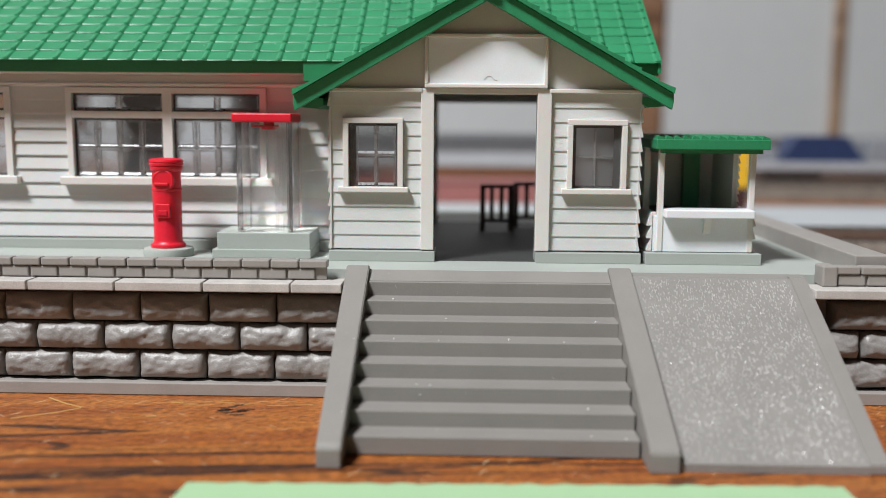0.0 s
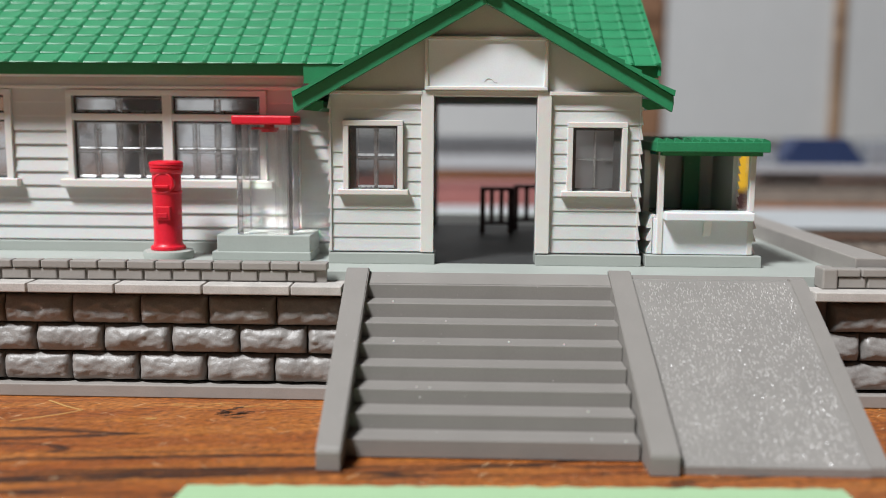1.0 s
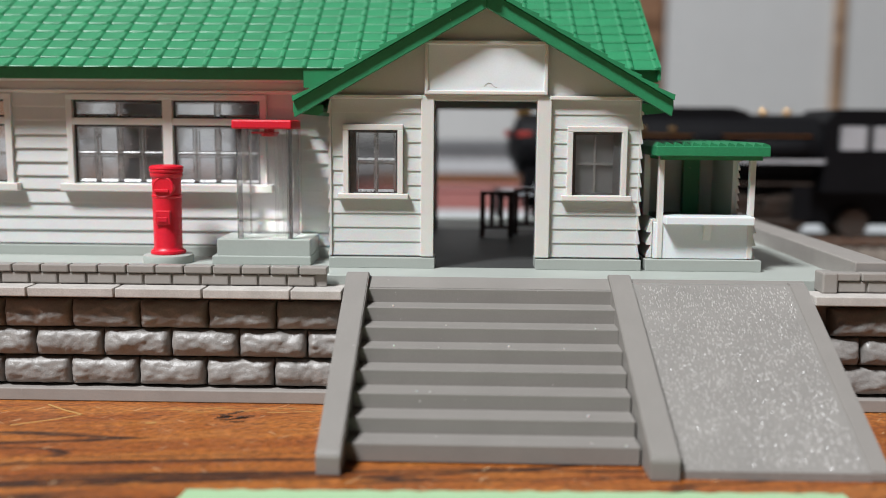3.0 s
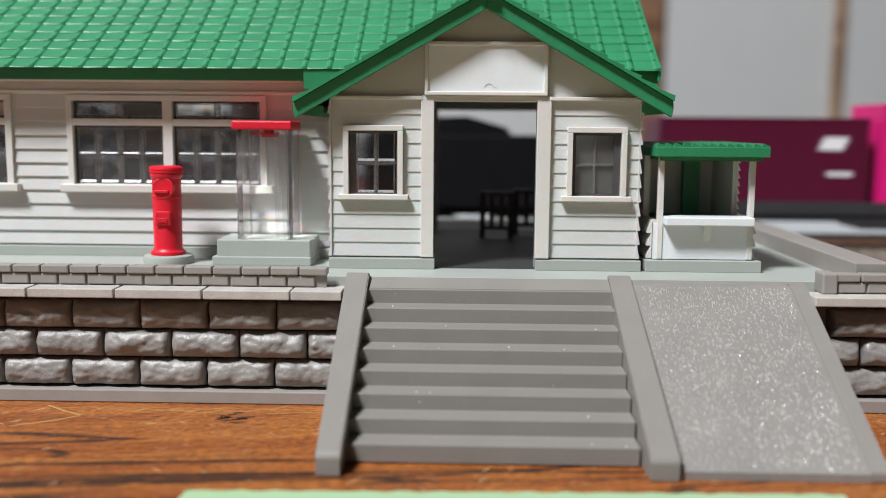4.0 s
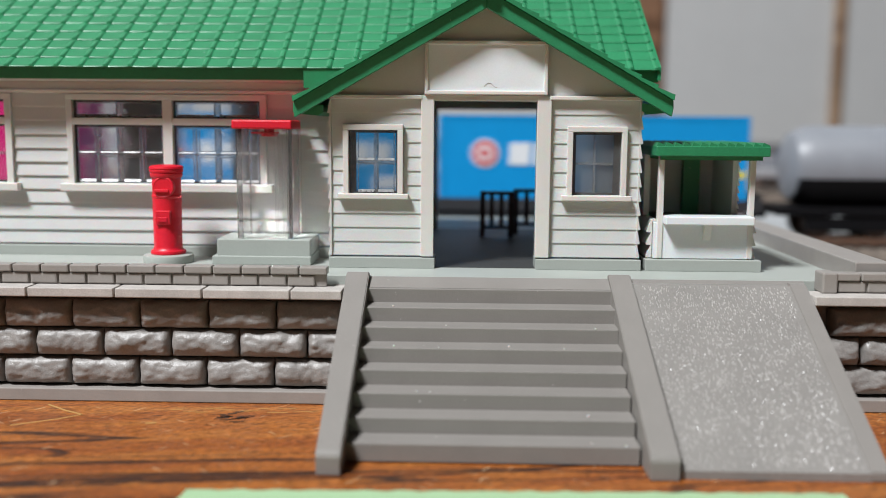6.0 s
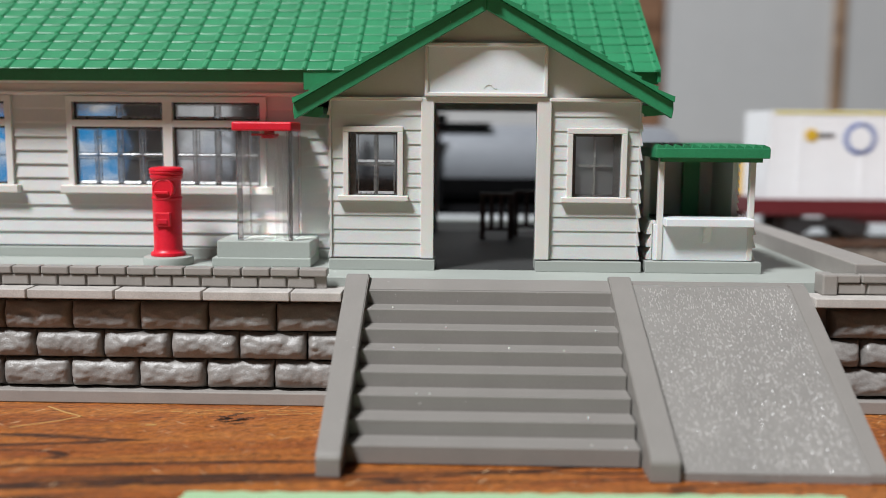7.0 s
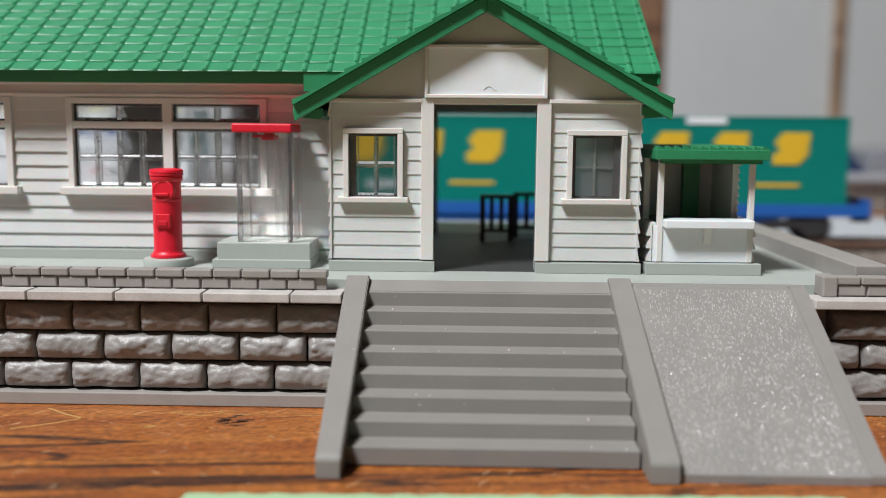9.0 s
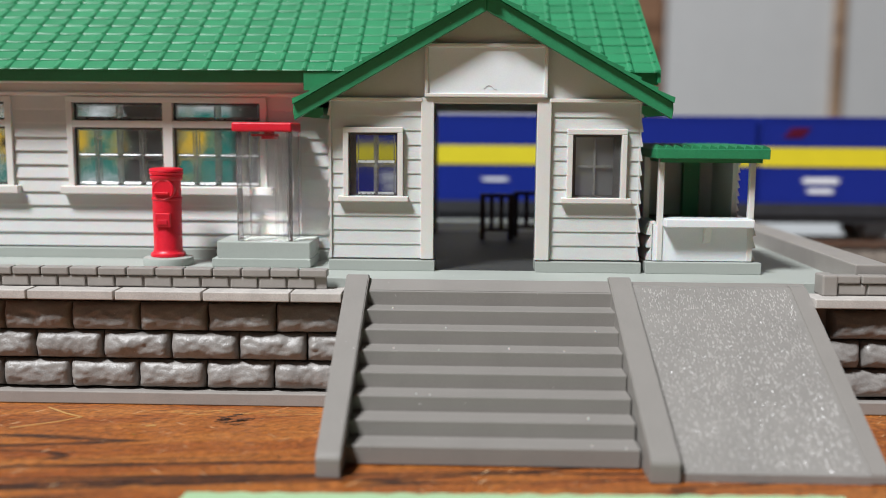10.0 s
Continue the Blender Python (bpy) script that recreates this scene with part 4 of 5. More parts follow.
def track(y, x0, x1, z):
    tr = thing("railway_track", (0, y, z), "model railway track on brown moulded ballast", "track", "tracks", "structure")
    part("ballast_bed", prism(bmesh.new(), [(y - 12.5, z), (y + 12.5, z), (y + 9.5, ZR - 2.0), (y - 9.5, ZR - 2.0)], "x", x0, x1), "ballast", tr)
    sl = bmesh.new()
    x = x0 + 1
    while x < x1 - 2:
        box(sl, x, x + 1.4, y - 7.5, y + 7.5, ZR - 2.1, ZR - 1.5)
        x += 3.6
    tagged(part("sleepers", sl, "sleeper", tr), kind="stuff")
    for s in (-1, 1):
        part("rail", B(x0, x1, y + s * 4.5 - 0.35, y + s * 4.5 + 0.35, ZR - 1.5, ZR), "rail", tr)


YT1 = 198.3
track(YT1, -955, 1580, 1.2)
track(372.0, -640, 640, 0.02)

# ---- trains ----
SPEED = 121.9
MOVING, WHEELS = [], []


def wheelset(parent, x, y, r, gauge=4.6):
    """Axle with two wheels, turning about its own middle."""
    ob = part("wheelset", lathe(lathe(lathe(bmesh.new(), [(r, -gauge - 0.9), (r + 0.4, -gauge + 0.2), (r + 0.4, -gauge + 0.5), (r * 0.3, -gauge + 0.6)], 0, 0, 20, "y"), [(0.5, -gauge), (0.5, gauge)], 0, 0, 8, "y"), [(r * 0.3, gauge - 0.6), (r + 0.4, gauge - 0.5), (r + 0.4, gauge - 0.2), (r, gauge + 0.9)], 0, 0, 20, "y"), "gunmetal")
    ob.parent = parent
    at = (Vector((x, y, ZR + r)) - BASE[parent]) * MM
    ob.location = at
    BASE[ob] = BASE[parent]
    WHEELS.append((ob, at, r))
    return ob


def vehicle(name, x0, label, category, group=""):
    """x0: where its left end stands at the start."""
    v = thing(name, (x0, YT1, ZR), label, category, group)
    MOVING.append((v, x0))
    return v


def u(mark_no):
    """Place along the train, from the running scale used for all its vehicles."""
    return (mark_no - 784) / 8.82 - 4.75


def flat_wagon(x0, x1, frame_mat, label, rail=15.2):
    w = vehicle("container_wagon", x0, label, "wagon", "container wagons")
    y0, y1 = YT1 - 8.4, YT1 + 8.4
    part("deck", B(x0 + 1, x1 - 1, y0, y1, 12.9, 14.2, bev=0.1), frame_mat, w)
    part("side_sill", prism(bmesh.new(), [(x0 + 14, 12.9), (x0 + 26, 11.2), (x1 - 26, 11.2), (x1 - 14, 12.9)], "y", y0 + 0.3, y0 + 1.1), frame_mat, w)
    part("side_rail", B(x0 + 1.2, x1 - 1.2, y0 - 0.3, y0 + 0.02, 12.7, rail, bev=0.1), frame_mat, w)
    part("brake_gear", B(x0 + 48, x0 + 62, y0 + 2, y1 - 2, 9.4, 12.9, bev=0.4), "greyframe", w)
    part("air_tank", lathe(bmesh.new(), [(1.6, x0 + 70), (1.9, x0 + 71), (1.9, x0 + 80), (1.6, x0 + 81)], 0, YT1 - 5, 16, "x", 10.9), "greyframe", w, smooth=True)
    for c in (x0 + 17, x1 - 17):
        part("bogie_frame", prism(bmesh.new(), [(c - 9, 9.0), (c - 8, 11.8), (c + 8, 11.8), (c + 9, 9.0), (c + 4, 8.8), (c + 2.5, 10), (c - 2.5, 10), (c - 4, 8.8)], "y", y0 + 2.0, y0 + 3.2), "greyframe", w)
        for d in (-6.5, 6.5):
            wheelset(w, c + d, YT1, 2.85)
    for x, s in ((x0, -1), (x1, 1)):
        part("coupler", B(min(x - s * 1.5, x + s * 2.2), max(x - s * 1.5, x + s * 2.2), YT1 - 1, YT1 + 1, 11, 12.8, bev=0.2), "black", w)
        part("end_rail", B(x - s * 1.2 - 0.2, x - s * 1.2 + 0.2, y0 + 0.5, y1 - 0.5, 14.0, 16.2), frame_mat, w)
    return w


def container(w, x0, x1, top, material, ribs=True):
    """One container on its wagon, corrugated sides toward the platform, corner castings and doors."""
    y0, y1, z0 = YT1 - 8.2, YT1 + 8.2, 14.2
    c = part("container", B(x0, x1, y0, y1, z0 + 0.1, top, bev=0.12), material, w)
    BASE[c] = BASE[w]
    for x in (x0, x1 - 1.2):
        part("corner_post", B(x, x + 1.2, y0 - 0.12, y0 + 0.3, z0 + 0.1, top), material, c)
    part("top_rail", B(x0, x1, y0 - 0.1, y0 + 0.4, top - 0.7, top + 0.08), material, c)
    part("bottom_rail", B(x0, x1, y0 - 0.1, y0 + 0.4, z0 + 0.05, z0 + 0.9), material, c)
    return c


def mark(c, material, x0, x1, z0, z1, slant=0.0, name="marking"):
    y = YT1 - 8.2
    return part(name, prism(bmesh.new(), [(x0, z0), (x1, z0), (x1 + slant, z1), (x0 + slant, z1)], "y", y - 0.16, y + 0.02), material, c)


def disc(c, material, x, z, r, lift=0.16, name="marking"):
    y = YT1 - 8.2
    return part(name, lathe(bmesh.new(), [(r, y - lift), (r, y + 0.02)], x, 0, 28, "y", z), material, c)


# steam locomotive
lx = u(4103)
lo = vehicle("steam_locomotive", lx, "black model steam locomotive with brass fittings and silver handrail", "locomotive")
ZB, YN = 25.9, YT1 - 8.9
part("smokebox", lathe(bmesh.new(), [(4.5, lx + 4), (5.9, lx + 4.8), (6.5, lx + 6), (6.5, lx + 20)], 0, YT1, 28, "x", ZB), "black", lo, smooth=True)
part("boiler", lathe(bmesh.new(), [(6.4, lx + 20), (6.6, lx + 21), (6.7, lx + 64), (6.7, lx + 66)], 0, YT1, 28, "x", ZB), "black", lo, smooth=True)
part("smokebox_door", lathe(bmesh.new(), [(1.0, lx + 2.8), (3.1, lx + 3.3), (4.1, lx + 4.1)], 0, YT1, 24, "x", ZB), "black", lo, smooth=True)
part("number_plate", B(lx + 2.3, lx + 3.0, YT1 - 2.6, YT1 + 2.6, 27.6, 29.0), "plate", lo, "small red plate")
part("plate_side", B(lx + 4.6, lx + 7.4, YT1 - 6.2, YT1 - 5.4, 27.5, 28.8, bev=0.1), "plate", lo, "small red plate")
part("chimney", lathe(bmesh.new(), [(1.9, 30.6), (1.5, 31.6), (1.5, 33.8), (1.9, 34.4)], lx + 14.3, YT1, 18), "black", lo, smooth=True)
part("headlamp", lathe(bmesh.new(), [(1.1, lx + 4.6), (1.5, lx + 5), (1.3, lx + 7.6)], 0, YT1, 16, "x", 32.6), "brass", lo, smooth=True)
part("lamp_bracket", B(lx + 5.2, lx + 6.6, YT1 - 0.8, YT1 + 0.8, 29.5, 31.4), "black", lo)
part("dome", prism(bmesh.new(), [(lx + 25, 30.6), (lx + 28, 32.8), (lx + 33, 33.9), (lx + 49, 33.9), (lx + 52, 33), (lx + 54, 30.6)], "y", YT1 - 3.2, YT1 + 3.2), "black", lo)
for x in (lx + 56, lx + 61):
    part("safety_valve", lathe(bmesh.new(), [(0.7, 31), (0.7, 33.2), (0.4, 33.6)], x, YT1, 12), "brass", lo, smooth=True)
part("running_board", B(lx + 13, lx + 66, YN, YT1 + 8.9, 22.3, 23.2, bev=0.1), "black", lo)
part("board_edge", B(lx + 12.6, lx + 66, YN - 0.2, YN, 22.75, 23.5), "silver", lo, "pale silver running board edge")
part("board_edge", prism(bmesh.new(), [(lx + 7.4, 16.4), (lx + 8.8, 16.4), (lx + 13.6, 23.8), (lx + 12.2, 23.8)], "y", YN - 0.25, YN - 0.02), "silver", lo, "pale silver running board edge")
part("board_edge", B(lx + 1.4, lx + 8.0, YN - 0.2, YN, 16.0, 17.2), "silver", lo, "pale silver running board edge")
part("pilot_deck", B(lx + 1, lx + 13, YT1 - 8.6, YT1 + 8.6, 15.2, 16.2, bev=0.1), "black", lo)
part("buffer_beam", B(lx + 0.2, lx + 1.4, YT1 - 8.6, YT1 + 8.6, 11, 16.4, bev=0.1), "black", lo)
part("smokebox_saddle", B(lx + 6, lx + 19, YT1 - 5, YT1 + 5, 13, 22), "black", lo)
part("main_frame", B(lx + 8, lx + 84, YT1 - 3.4, YT1 + 3.4, 10, 20), "black", lo)
part("cylinder", lathe(bmesh.new(), [(3.2, lx + 13), (3.6, lx + 13.6), (3.6, lx + 24), (3.2, lx + 24.6)], 0, YT1 - 6.2, 20, "x", 14.2), "black", lo, smooth=True)
part("valve_chest", lathe(bmesh.new(), [(1.8, lx + 12), (2.1, lx + 12.6), (2.1, lx + 25), (1.8, lx + 25.6)], 0, YT1 - 6.2, 16, "x", 19.2), "black", lo, smooth=True)
part("air_pump", B(lx + 40, lx + 46, YT1 - 8.6, YT1 - 5, 23.2, 28.5, bev=0.6), "black", lo)
part("feed_tank", lathe(bmesh.new(), [(1.7, lx + 50), (2, lx + 50.6), (2, lx + 62)], 0, YT1 - 7, 16, "x", 25.6), "black", lo, smooth=True)
part("handrail", B(lx + 12, lx + 64, YT1 - 6.7, YT1 - 6.4, 28.0, 28.35), "brass", lo)
for x in (lx + 30, lx + 36):
    part("boiler_fitting", lathe(bmesh.new(), [(0.3, YT1 - 7.0), (0.5, YT1 - 6.8), (0.5, YT1 - 5)], x, 0, 12, "y", 29.4), "brass", lo, smooth=True)
cab = part("cab", prism(bmesh.new(), [(lx + 66, 17), (lx + 66, 31), (lx + 68, 33.6), (lx + 85, 33.6), (lx + 87, 32.8), (lx + 83, 32), (lx + 83, 17)], "y", YT1 - 8.8, YT1 + 8.8), "black", lo)
BASE[cab] = BASE[lo]
for x in (lx + 69, lx + 75.5):
    part("cab_window", B(x, x + 5, YT1 - 8.95, YT1 - 8.7, 25.5, 30.2), "silver", cab)
for i in range(4):
    wheelset(lo, lx + 31 + i * 9.6, YT1, 4.6)
wheelset(lo, lx + 12, YT1, 2.9)
wheelset(lo, lx + 74, YT1, 2.9)
part("side_rod", B(lx + 30, lx + 61, YT1 - 6.6, YT1 - 6.1, 10.4, 11.5, bev=0.1), "gunmetal", lo)
part("main_rod", B(lx + 24, lx + 51, YT1 - 7.2, YT1 - 6.7, 12.2, 13.3, bev=0.1), "gunmetal", lo)
part("pipe", B(lx + 30, lx + 64, YT1 - 8.4, YT1 - 7.9, 18.4, 18.8), "gunmetal", lo)
part("pipe", B(lx + 26, lx + 60, YT1 - 8.0, YT1 - 7.5, 15.4, 16.0), "gunmetal", lo)
part("cylinder_cover", lathe(bmesh.new(), [(1.2, lx + 16), (1.6, lx + 16.6), (1.6, lx + 20.5), (1.2, lx + 21)], 0, YT1 - 9.0, 16, "x", 13.6), "gunmetal", lo, smooth=True)
part("crosshead", B(lx + 27, lx + 31, YT1 - 8.3, YT1 - 7.6, 12.4, 14.4, bev=0.2), "gunmetal", lo)
part("valve_rod", prism(bmesh.new(), [(lx + 32, 12.2), (lx + 33.2, 12.2), (lx + 38, 18.6), (lx + 36.8, 18.6)], "y", YT1 - 8.2, YT1 - 7.7), "gunmetal", lo)
part("step_ladder", B(lx + 60, lx + 64, YT1 - 8.6, YT1 - 8.2, 11, 18, bev=0.2), "black", lo)
tx0, tx1 = u(4934), u(5351)
td = vehicle("tender", tx0, "black coal tender behind the steam locomotive", "tender")
part("tank_body", B(tx0 + 1, tx1 - 1, YT1 - 8.6, YT1 + 8.6, 13.5, 28.0, bev=0.3), "black", td)
part("coal_bunker", prism(bmesh.new(), [(tx0 + 2, 28), (tx0 + 2, 31.2), (tx0 + 22, 31.8), (tx0 + 30, 29.6), (tx0 + 31, 28)], "y", YT1 - 7.6, YT1 + 7.6), "black", td)
part("frame", B(tx0 + 0.5, tx1 - 0.5, YT1 - 7.5, YT1 + 7.5, 11.8, 13.4), "black", td)
for c in (tx0 + 11, tx1 - 11):
    part("bogie_frame", B(c - 8.5, c + 8.5, YT1 - 6.6, YT1 - 5.4, 8.8, 11.6, bev=0.4), "gunmetal", td)
    for d in (-5.5, 5.5):
        wheelset(td, c + d, YT1, 2.85)

# wagon with a maroon and a magenta container
a0 = u(5469)
w1 = flat_wagon(a0 - 6, u(6572) + 4, "darkframe", "dark grey container wagon carrying a maroon and a magenta container")
c1 = container(w1, a0, u(5838), 31.9, "maroon")
mark(c1, "markwhite", a0 + 2.8, a0 + 4.9, 18.6, 21.2)
mark(c1, "markwhite", u(5838) - 10, u(5838) - 5.2, 25.6, 28.2, 1.2)
mark(c1, "markwhite", u(5838) - 8, u(5838) - 3, 20.4, 21.2)
b0, b1 = u(5862), u(6572)
c2 = container(w1, b0, b1, 34.9, "magenta")
# three white block letters and a line below them
LX, LW, Z0, Z1 = b0 + 25.0, 8.8, 22.4, 31.2
for x in (LX, LX + LW - 2.1):
    mark(c2, "markwhite", x, x + 2.1, Z0, Z1, name="letter")
for z in (Z0, Z1 - 2.0):
    mark(c2, "markwhite", LX + 2.1, LX + LW - 2.1, z, z + 2.0, name="letter")
NX = LX + LW + 1.3
mark(c2, "markwhite", NX, NX + 2.1, Z0, Z1, name="letter")
mark(c2, "markwhite", NX + 6.3, NX + 8.4, Z0, Z1, name="letter")
part("letter", prism(bmesh.new(), [(NX + 2.1, Z1), (NX + 2.1, Z1 - 3.1), (NX + 6.3, Z0), (NX + 6.3, Z0 + 3.1)], "y", YT1 - 8.36, YT1 - 8.18), "markwhite", c2)
EX = NX + 8.4 + 1.3
mark(c2, "markwhite", EX, EX + 2.1, Z0, Z1, name="letter")
for z in (Z0, (Z0 + Z1) / 2 - 0.85, Z1 - 1.9):
    mark(c2, "markwhite", EX + 2.1, EX + 7.6, z, z + 1.9, name="letter")
mark(c2, "markwhite", LX, EX + 7.6, 20.2, 21.0)
mark(c2, "markwhite", b1 - 8, b1 - 3, 30, 30.8)
mark(c2, "yellow", b1 - 5, b1 - 3.4, 16.6, 18.0)

# wagon with two sky-blue containers
a0 = u(6662)
w2 = flat_wagon(a0 - 4, u(7781) + 4, "darkframe", "dark grey container wagon with two sky-blue containers")
for x0 in (a0, u(7227)):
    c = container(w2, x0, x0 + 62.6, 31.9, "sky")
    disc(c, "markwhite", x0 + 9.4, 24.3, 2.9)
    disc(c, "markred", x0 + 9.4, 24.3, 2.5, 0.22)
    disc(c, "markwhite", x0 + 9.4, 24.3, 1.6, 0.27)
    disc(c, "markred", x0 + 9.4, 24.3, 0.9, 0.32)
    for i in range(4):
        mark(c, "markwhite", x0 + 14.2 + i * 4.9, x0 + 18.4 + i * 4.9, 22.0, 26.4, 0.3)
    for i in range(4):
        mark(c, "markwhite", x0 + 36.5 + i * 4.6, x0 + 40.4 + i * 4.6, 22.2, 26.2, 0.3)
    mark(c, "markwhite", x0 + 50.5, x0 + 57, 17.0, 19.4)
    mark(c, "yellow", x0 + 60.3, x0 + 62, 19.6, 21)

# tank wagon
a0, a1 = u(7830), u(8780)
tw = vehicle("tank_wagon", a0, "dark grey model tank wagon with a walkway on top", "wagon")
part("tank", lathe(bmesh.new(), [(4.5, a0 + 4), (7.0, a0 + 5), (8.4, a0 + 8), (8.5, a0 + 52), (8.4, a1 - 8), (7.0, a1 - 5), (4.5, a1 - 4)], 0, YT1, 32, "x", 22.0), "tank", tw, smooth=True)
part("frame", B(a0 + 1, a1 - 1, YT1 - 7, YT1 + 7, 12, 13.8, bev=0.2), "black", tw)
part("walkway", B(a0 + 42, a0 + 64, YT1 - 6.5, YT1 + 6.5, 30.2, 30.8), "black", tw)
part("filling_dome", lathe(bmesh.new(), [(2.6, 30), (2.6, 32.2), (2.2, 32.6)], a0 + 52.5, YT1, 20), "black", tw, smooth=True)
part("strap", B(a0 + 38, a0 + 39.6, YT1 - 8.75, YT1 - 7.6, 17, 27), "black", tw)
part("ladder", B(a0 + 51.5, a0 + 54.1, YT1 - 9.1, YT1 - 8.5, 13.5, 29.5), "black", tw)
# shell round the tank's bottom, black to paint in its underside shading
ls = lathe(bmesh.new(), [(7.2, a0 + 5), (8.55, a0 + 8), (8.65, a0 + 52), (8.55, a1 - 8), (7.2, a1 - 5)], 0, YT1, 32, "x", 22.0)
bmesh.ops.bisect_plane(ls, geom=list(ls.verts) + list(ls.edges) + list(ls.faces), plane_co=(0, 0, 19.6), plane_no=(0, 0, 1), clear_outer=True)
part("lower_shell", ls, "black", tw, "black shell below, the tank's underside shade as colour", smooth=True)
for c in (a0 + 16, a1 - 16):
    part("bogie_frame", B(c - 9, c + 9, YT1 - 6.6, YT1 - 5.4, 8.8, 11.8, bev=0.4), "black", tw)
    for d in (-6, 6):
        wheelset(tw, c + d, YT1, 2.85)
for i in range(3):
    part("end_rail", B(a1 - 2.2, a1 - 1.7, YT1 - 7 + i * 6.8, YT1 - 6.5 + i * 6.8, 13.5, 18.5), "black", tw)

# wagon with two white containers
a0 = u(8887)
w3 = flat_wagon(a0 - 4, u(10010) + 4, "oxide", "red oxide container wagon with two white containers", 16.0)
for x0 in (a0, u(9454)):
    c = container(w3, x0, x0 + 62.0, 33.6, "offwhite")
    mark(c, "yellow", x0 + 1, x0 + 61, 33.1, 33.5)
    disc(c, "gold", x0 + 8.5, 28.8, 1.3)
    mark(c, "greyframe", x0 + 9.6, x0 + 13, 28.4, 29.2)
    disc(c, "markblue", x0 + 18.2, 28.2, 3.2)
    disc(c, "offwhite", x0 + 18.2, 28.2, 2.4, 0.22)
    mark(c, "markblue", x0 + 15.8, x0 + 20.6, 27.8, 28.6, 0.0)
    for i in range(6):
        mark(c, "markblue", x0 + 25.2 + i * 4.0, x0 + 28.6 + i * 4.0, 28.2, 30.2, 0.4)
    mark(c, "greyframe", x0 + 32, x0 + 50, 24.2, 24.8)
    mark(c, "markred", x0 + 42, x0 + 44.6, 20.0, 21.4)
    mark(c, "greyframe", x0 + 45.2, x0 + 52, 20.1, 21.2)
    for k in range(5):
        part("post", B(x0 + 6 + k * 12.6, x0 + 6.5 + k * 12.6, YT1 - 8.36, YT1 - 8.1, 14.6, 33), "offwhite", c)

# wagon with two teal containers
a0 = u(10102)
w4 = flat_wagon(a0 - 4, u(11190) + 5, "bluegrey", "blue container wagon with two teal containers")
for x0 in (a0, u(10645)):
    c = container(w4, x0, x0 + 60.6, 32.7, "teal")
    disc(c, "gold", x0 + 12.2, 26.4, 4.0)
    part("marking", prism(bmesh.new(), [(x0 + 9.6, 25.2), (x0 + 13.4, 24.8), (x0 + 15.0, 26.0), (x0 + 13.8, 27.8), (x0 + 10.8, 27.6)], "y", YT1 - 8.42, YT1 - 8.2), "black", c)
    for k, x in enumerate((x0 + 24.6, x0 + 36.6, x0 + 48.8)):
        part("marking", prism(bmesh.new(), [(x - 3.2, 23.2), (x + 1.8, 23.2), (x + 3.6, 25.2), (x + 4.0, 29.6), (x - 1.4, 29.6), (x - 3.0, 27.6), (x - 1.8, 26.0), (x - 3.4, 25.0)], "y", YT1 - 8.36, YT1 - 8.18), "gold", c)
    mark(c, "gold", x0 + 42, x0 + 51, 18.7, 19.4)
    mark(c, "markwhite", x0 + 25, x0 + 35, 18.0, 19.3)
    mark(c, "markwhite", x0 + 4.5, x0 + 10, 20.4, 21.8)
    mark(c, "markwhite", x0 + 4, x0 + 7, 17.6, 18.6)
    mark(c, "gold", x0 + 4.5, x0 + 8.5, 29.0, 30.2)
    mark(c, "markwhite", x0 + 3.5, x0 + 11, 30.6, 32.4)
    mark(c, "markwhite", x0 + 28, x0 + 36, 31.2, 32.6)

# wagon with three navy containers
a0 = u(11343)
w5 = flat_wagon(a0 - 4, a0 + 134, "darkframe", "dark grey container wagon with three navy and yellow containers")
for i in range(3):
    x0 = a0 + i * 42.8
    c = container(w5, x0, x0 + 42.0, 32.5, "navy")
    mark(c, "yellow", x0 + 0.1, x0 + 41.9, 22.6, 26.4)
    mark(c, "maroon", x0 + 4.6, x0 + 8.4, 28.4, 30.4, 1.6)
    mark(c, "markwhite", x0 + 9, x0 + 16, 19.2, 20.4)
    mark(c, "markwhite", x0 + 10, x0 + 15, 17.2, 18.2)
    mark(c, "markwhite", x0 + 30, x0 + 35, 19.2, 19.9)

# ---- stored stock and things far behind ----
YS = 372.0


def stored(name, x0, x1, label, category):
    v = thing(name, ((x0 + x1) / 2, YS, ZR), label, category, "stored trains")
    for c in (x0 + 16, x1 - 16):
        part("bogie", B(c - 10, c + 10, YS - 6, YS + 6, ZR, 11.5, bev=0.5), "greyframe", v)
    return v


dl = stored("diesel_locomotive", 112, 205, "blue and white model diesel locomotive standing on a far track", "locomotive")
part("frame", B(112, 205, YS - 9, YS + 9, 11.4, 14.6, bev=0.3), "silver", dl)
part("hood", prism(bmesh.new(), [(121, 14.6), (128, 24.6), (146, 24.6), (154, 14.6)], "y", YS - 8, YS + 8), "slate", dl)
part("cab", B(154.5, 176, YS - 8.6, YS + 8.6, 14.6, 23.5, bev=0.8), "tank", dl)
part("short_hood", B(176.5, 204, YS - 7, YS + 7, 14.6, 21, bev=0.6), "slate", dl)
part("end_hood", B(113, 120.5, YS - 7, YS + 7, 14.6, 20, bev=0.6), "tank", dl)
rc = stored("railcar", -62, 60, "cream and red model railcar standing on a far track", "railcar")
part("body", B(-62, 60, YS - 9, YS + 9, 11.6, 17.6, bev=0.4), "board", rc)
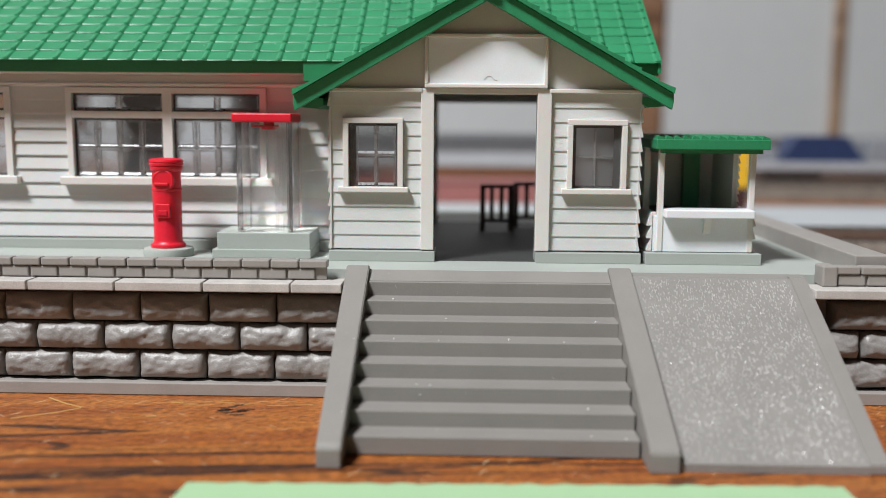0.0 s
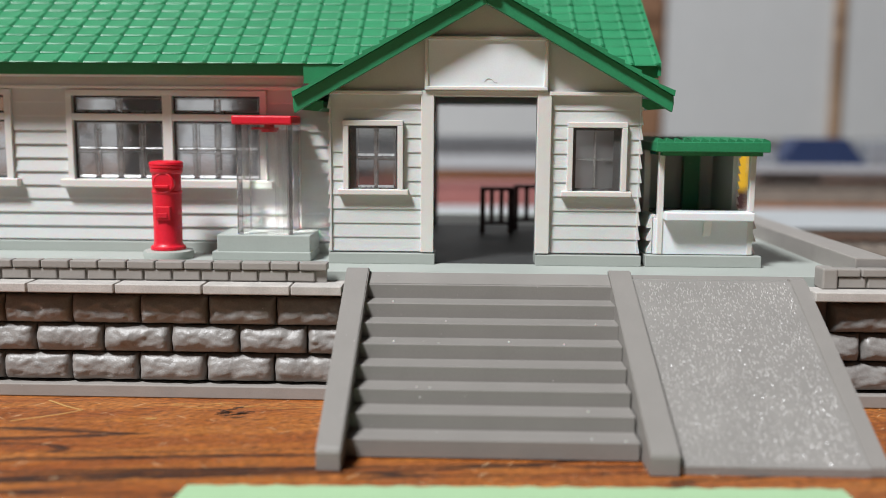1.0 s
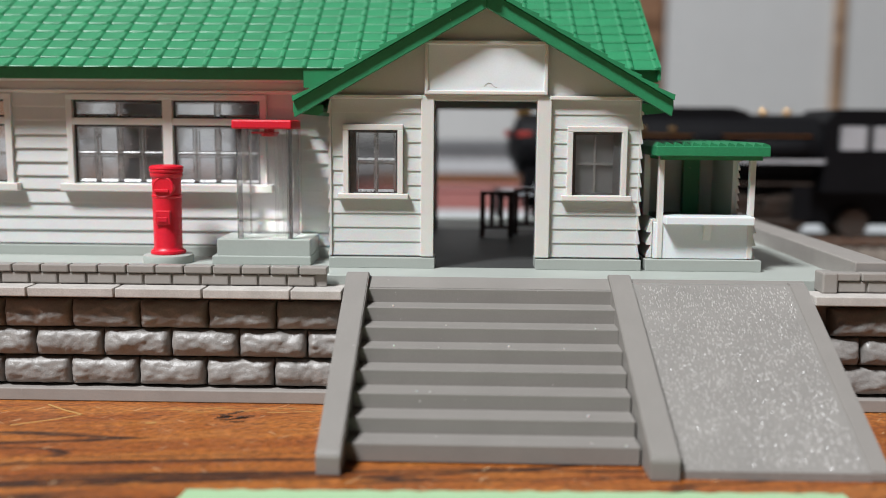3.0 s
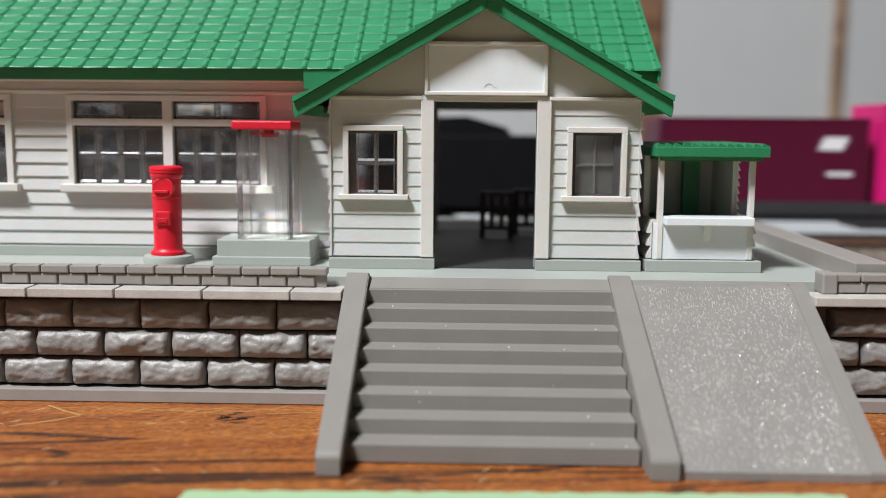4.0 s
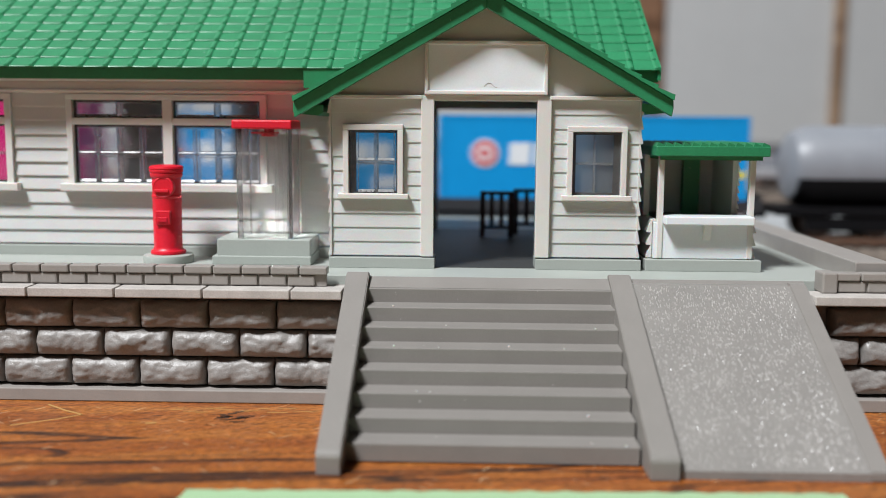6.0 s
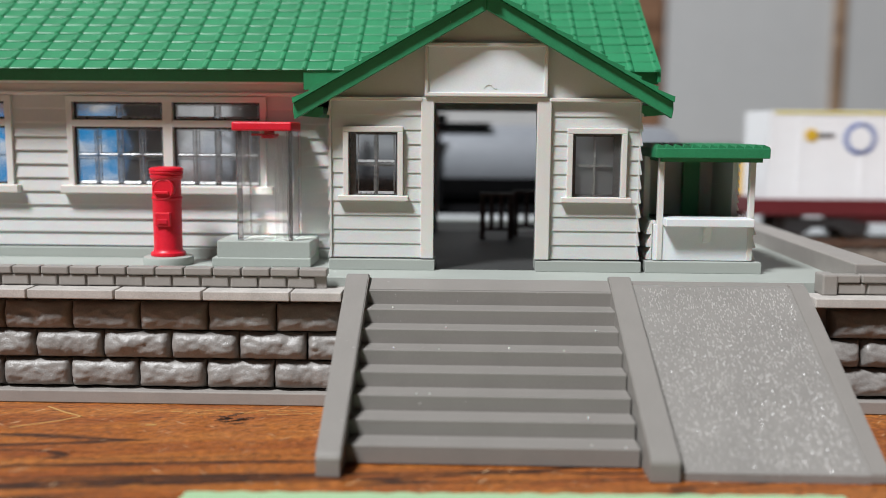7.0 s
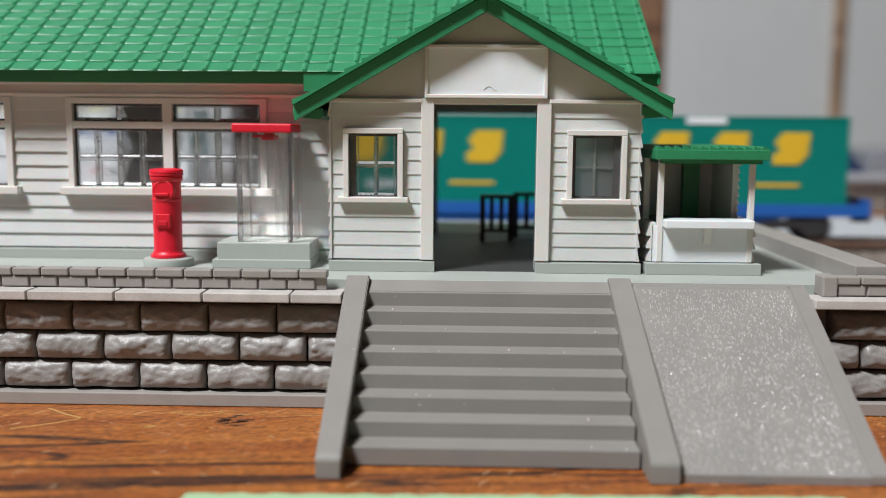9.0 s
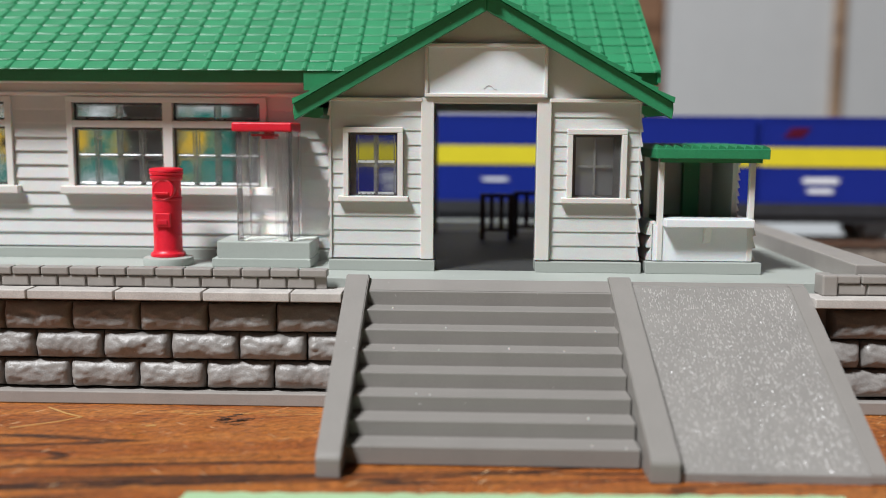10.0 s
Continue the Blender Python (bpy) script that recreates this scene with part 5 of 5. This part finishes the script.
part("window_band", B(-61, 59, YS - 9.08, YS + 9.08, 17.3, 21.4, bev=0.2), "greyframe", rc)
part("roof", B(-62, 60, YS - 8.6, YS + 8.6, 21.0, 24.6, bev=1.4), "greyframe", rc)
rt = thing("red_tray", (-30, 340, 0), "flat dull red tray lying behind the board", "tray")
part("tray_body", B(-80, 60, 332, 352, 0.03, 8.2, bev=0.6), "dullred", rt)
part("tray_rim", B(-81, 61, 331.4, 333.4, 7.2, 9.0, bev=0.4), "dullred", rt)
for i, (x0, x1, h, m) in enumerate(((-330, -250, 26, "greyframe"), (-240, -150, 24, "board"), (-140, -70, 25, "board"), (215, 300, 22, "tank"), (306, 380, 24, "greyframe"))):
    v = stored("goods_wagon", x0, x1, "model goods wagon standing on a far track", "wagon")
    part("body", B(x0, x1, YS - 8.5, YS + 8.5, 11.4, h, bev=0.5), m, v)
yb = thing("yellow_box", (76.5, 262, 1.2), "small upright yellow box standing behind the track", "box")
part("carton", B(72.5, 78.0, 259, 265, 11.6, 24, bev=0.4), "ochre", yb)
part("stand", B(73, 77.6, 259.3, 264.7, 1.2, 11.6, bev=0.3), "brown", yb, "brown stand")
for x0, x1, y, h, m, lab in ((-560, -262, 560, 60, "post", "brown wooden crate at the back of the table"), (70, 420, 520, 20, "greyframe", "dark grey storage tray at the back of the table"), (-170, 60, 540, 20, "post", "low brown wooden shelf at the back of the table")):
    b = thing("storage_box", ((x0 + x1) / 2, y, 0), lab, "box", "boxes at the back")
    part("carcass", B(x0, x1, y, y + 90, 0.02, h, bev=1.5), m, b)
    part("rim", B(x0 - 1, x1 + 1, y - 1.5, y + 91, h - 4, h + 1, bev=0.8), m, b)


def motions():
    for v, x0 in MOVING:
        walk(v, [(t, pose((x0 - SPEED * t) * MM, YT1 * MM, ZR * MM)) for t in range(0, 11)])
    for ob, at, r in WHEELS:
        turn = SPEED / r
        step = 2 if turn / 15 < 1.45 else 1
        rows = []
        for k in range(0, 301, step):
            rows.append((k / 30, Matrix.Translation(at) @ Matrix.Rotation(-turn * k / 30, 4, "Y")))
        walk(ob, rows)


motions()
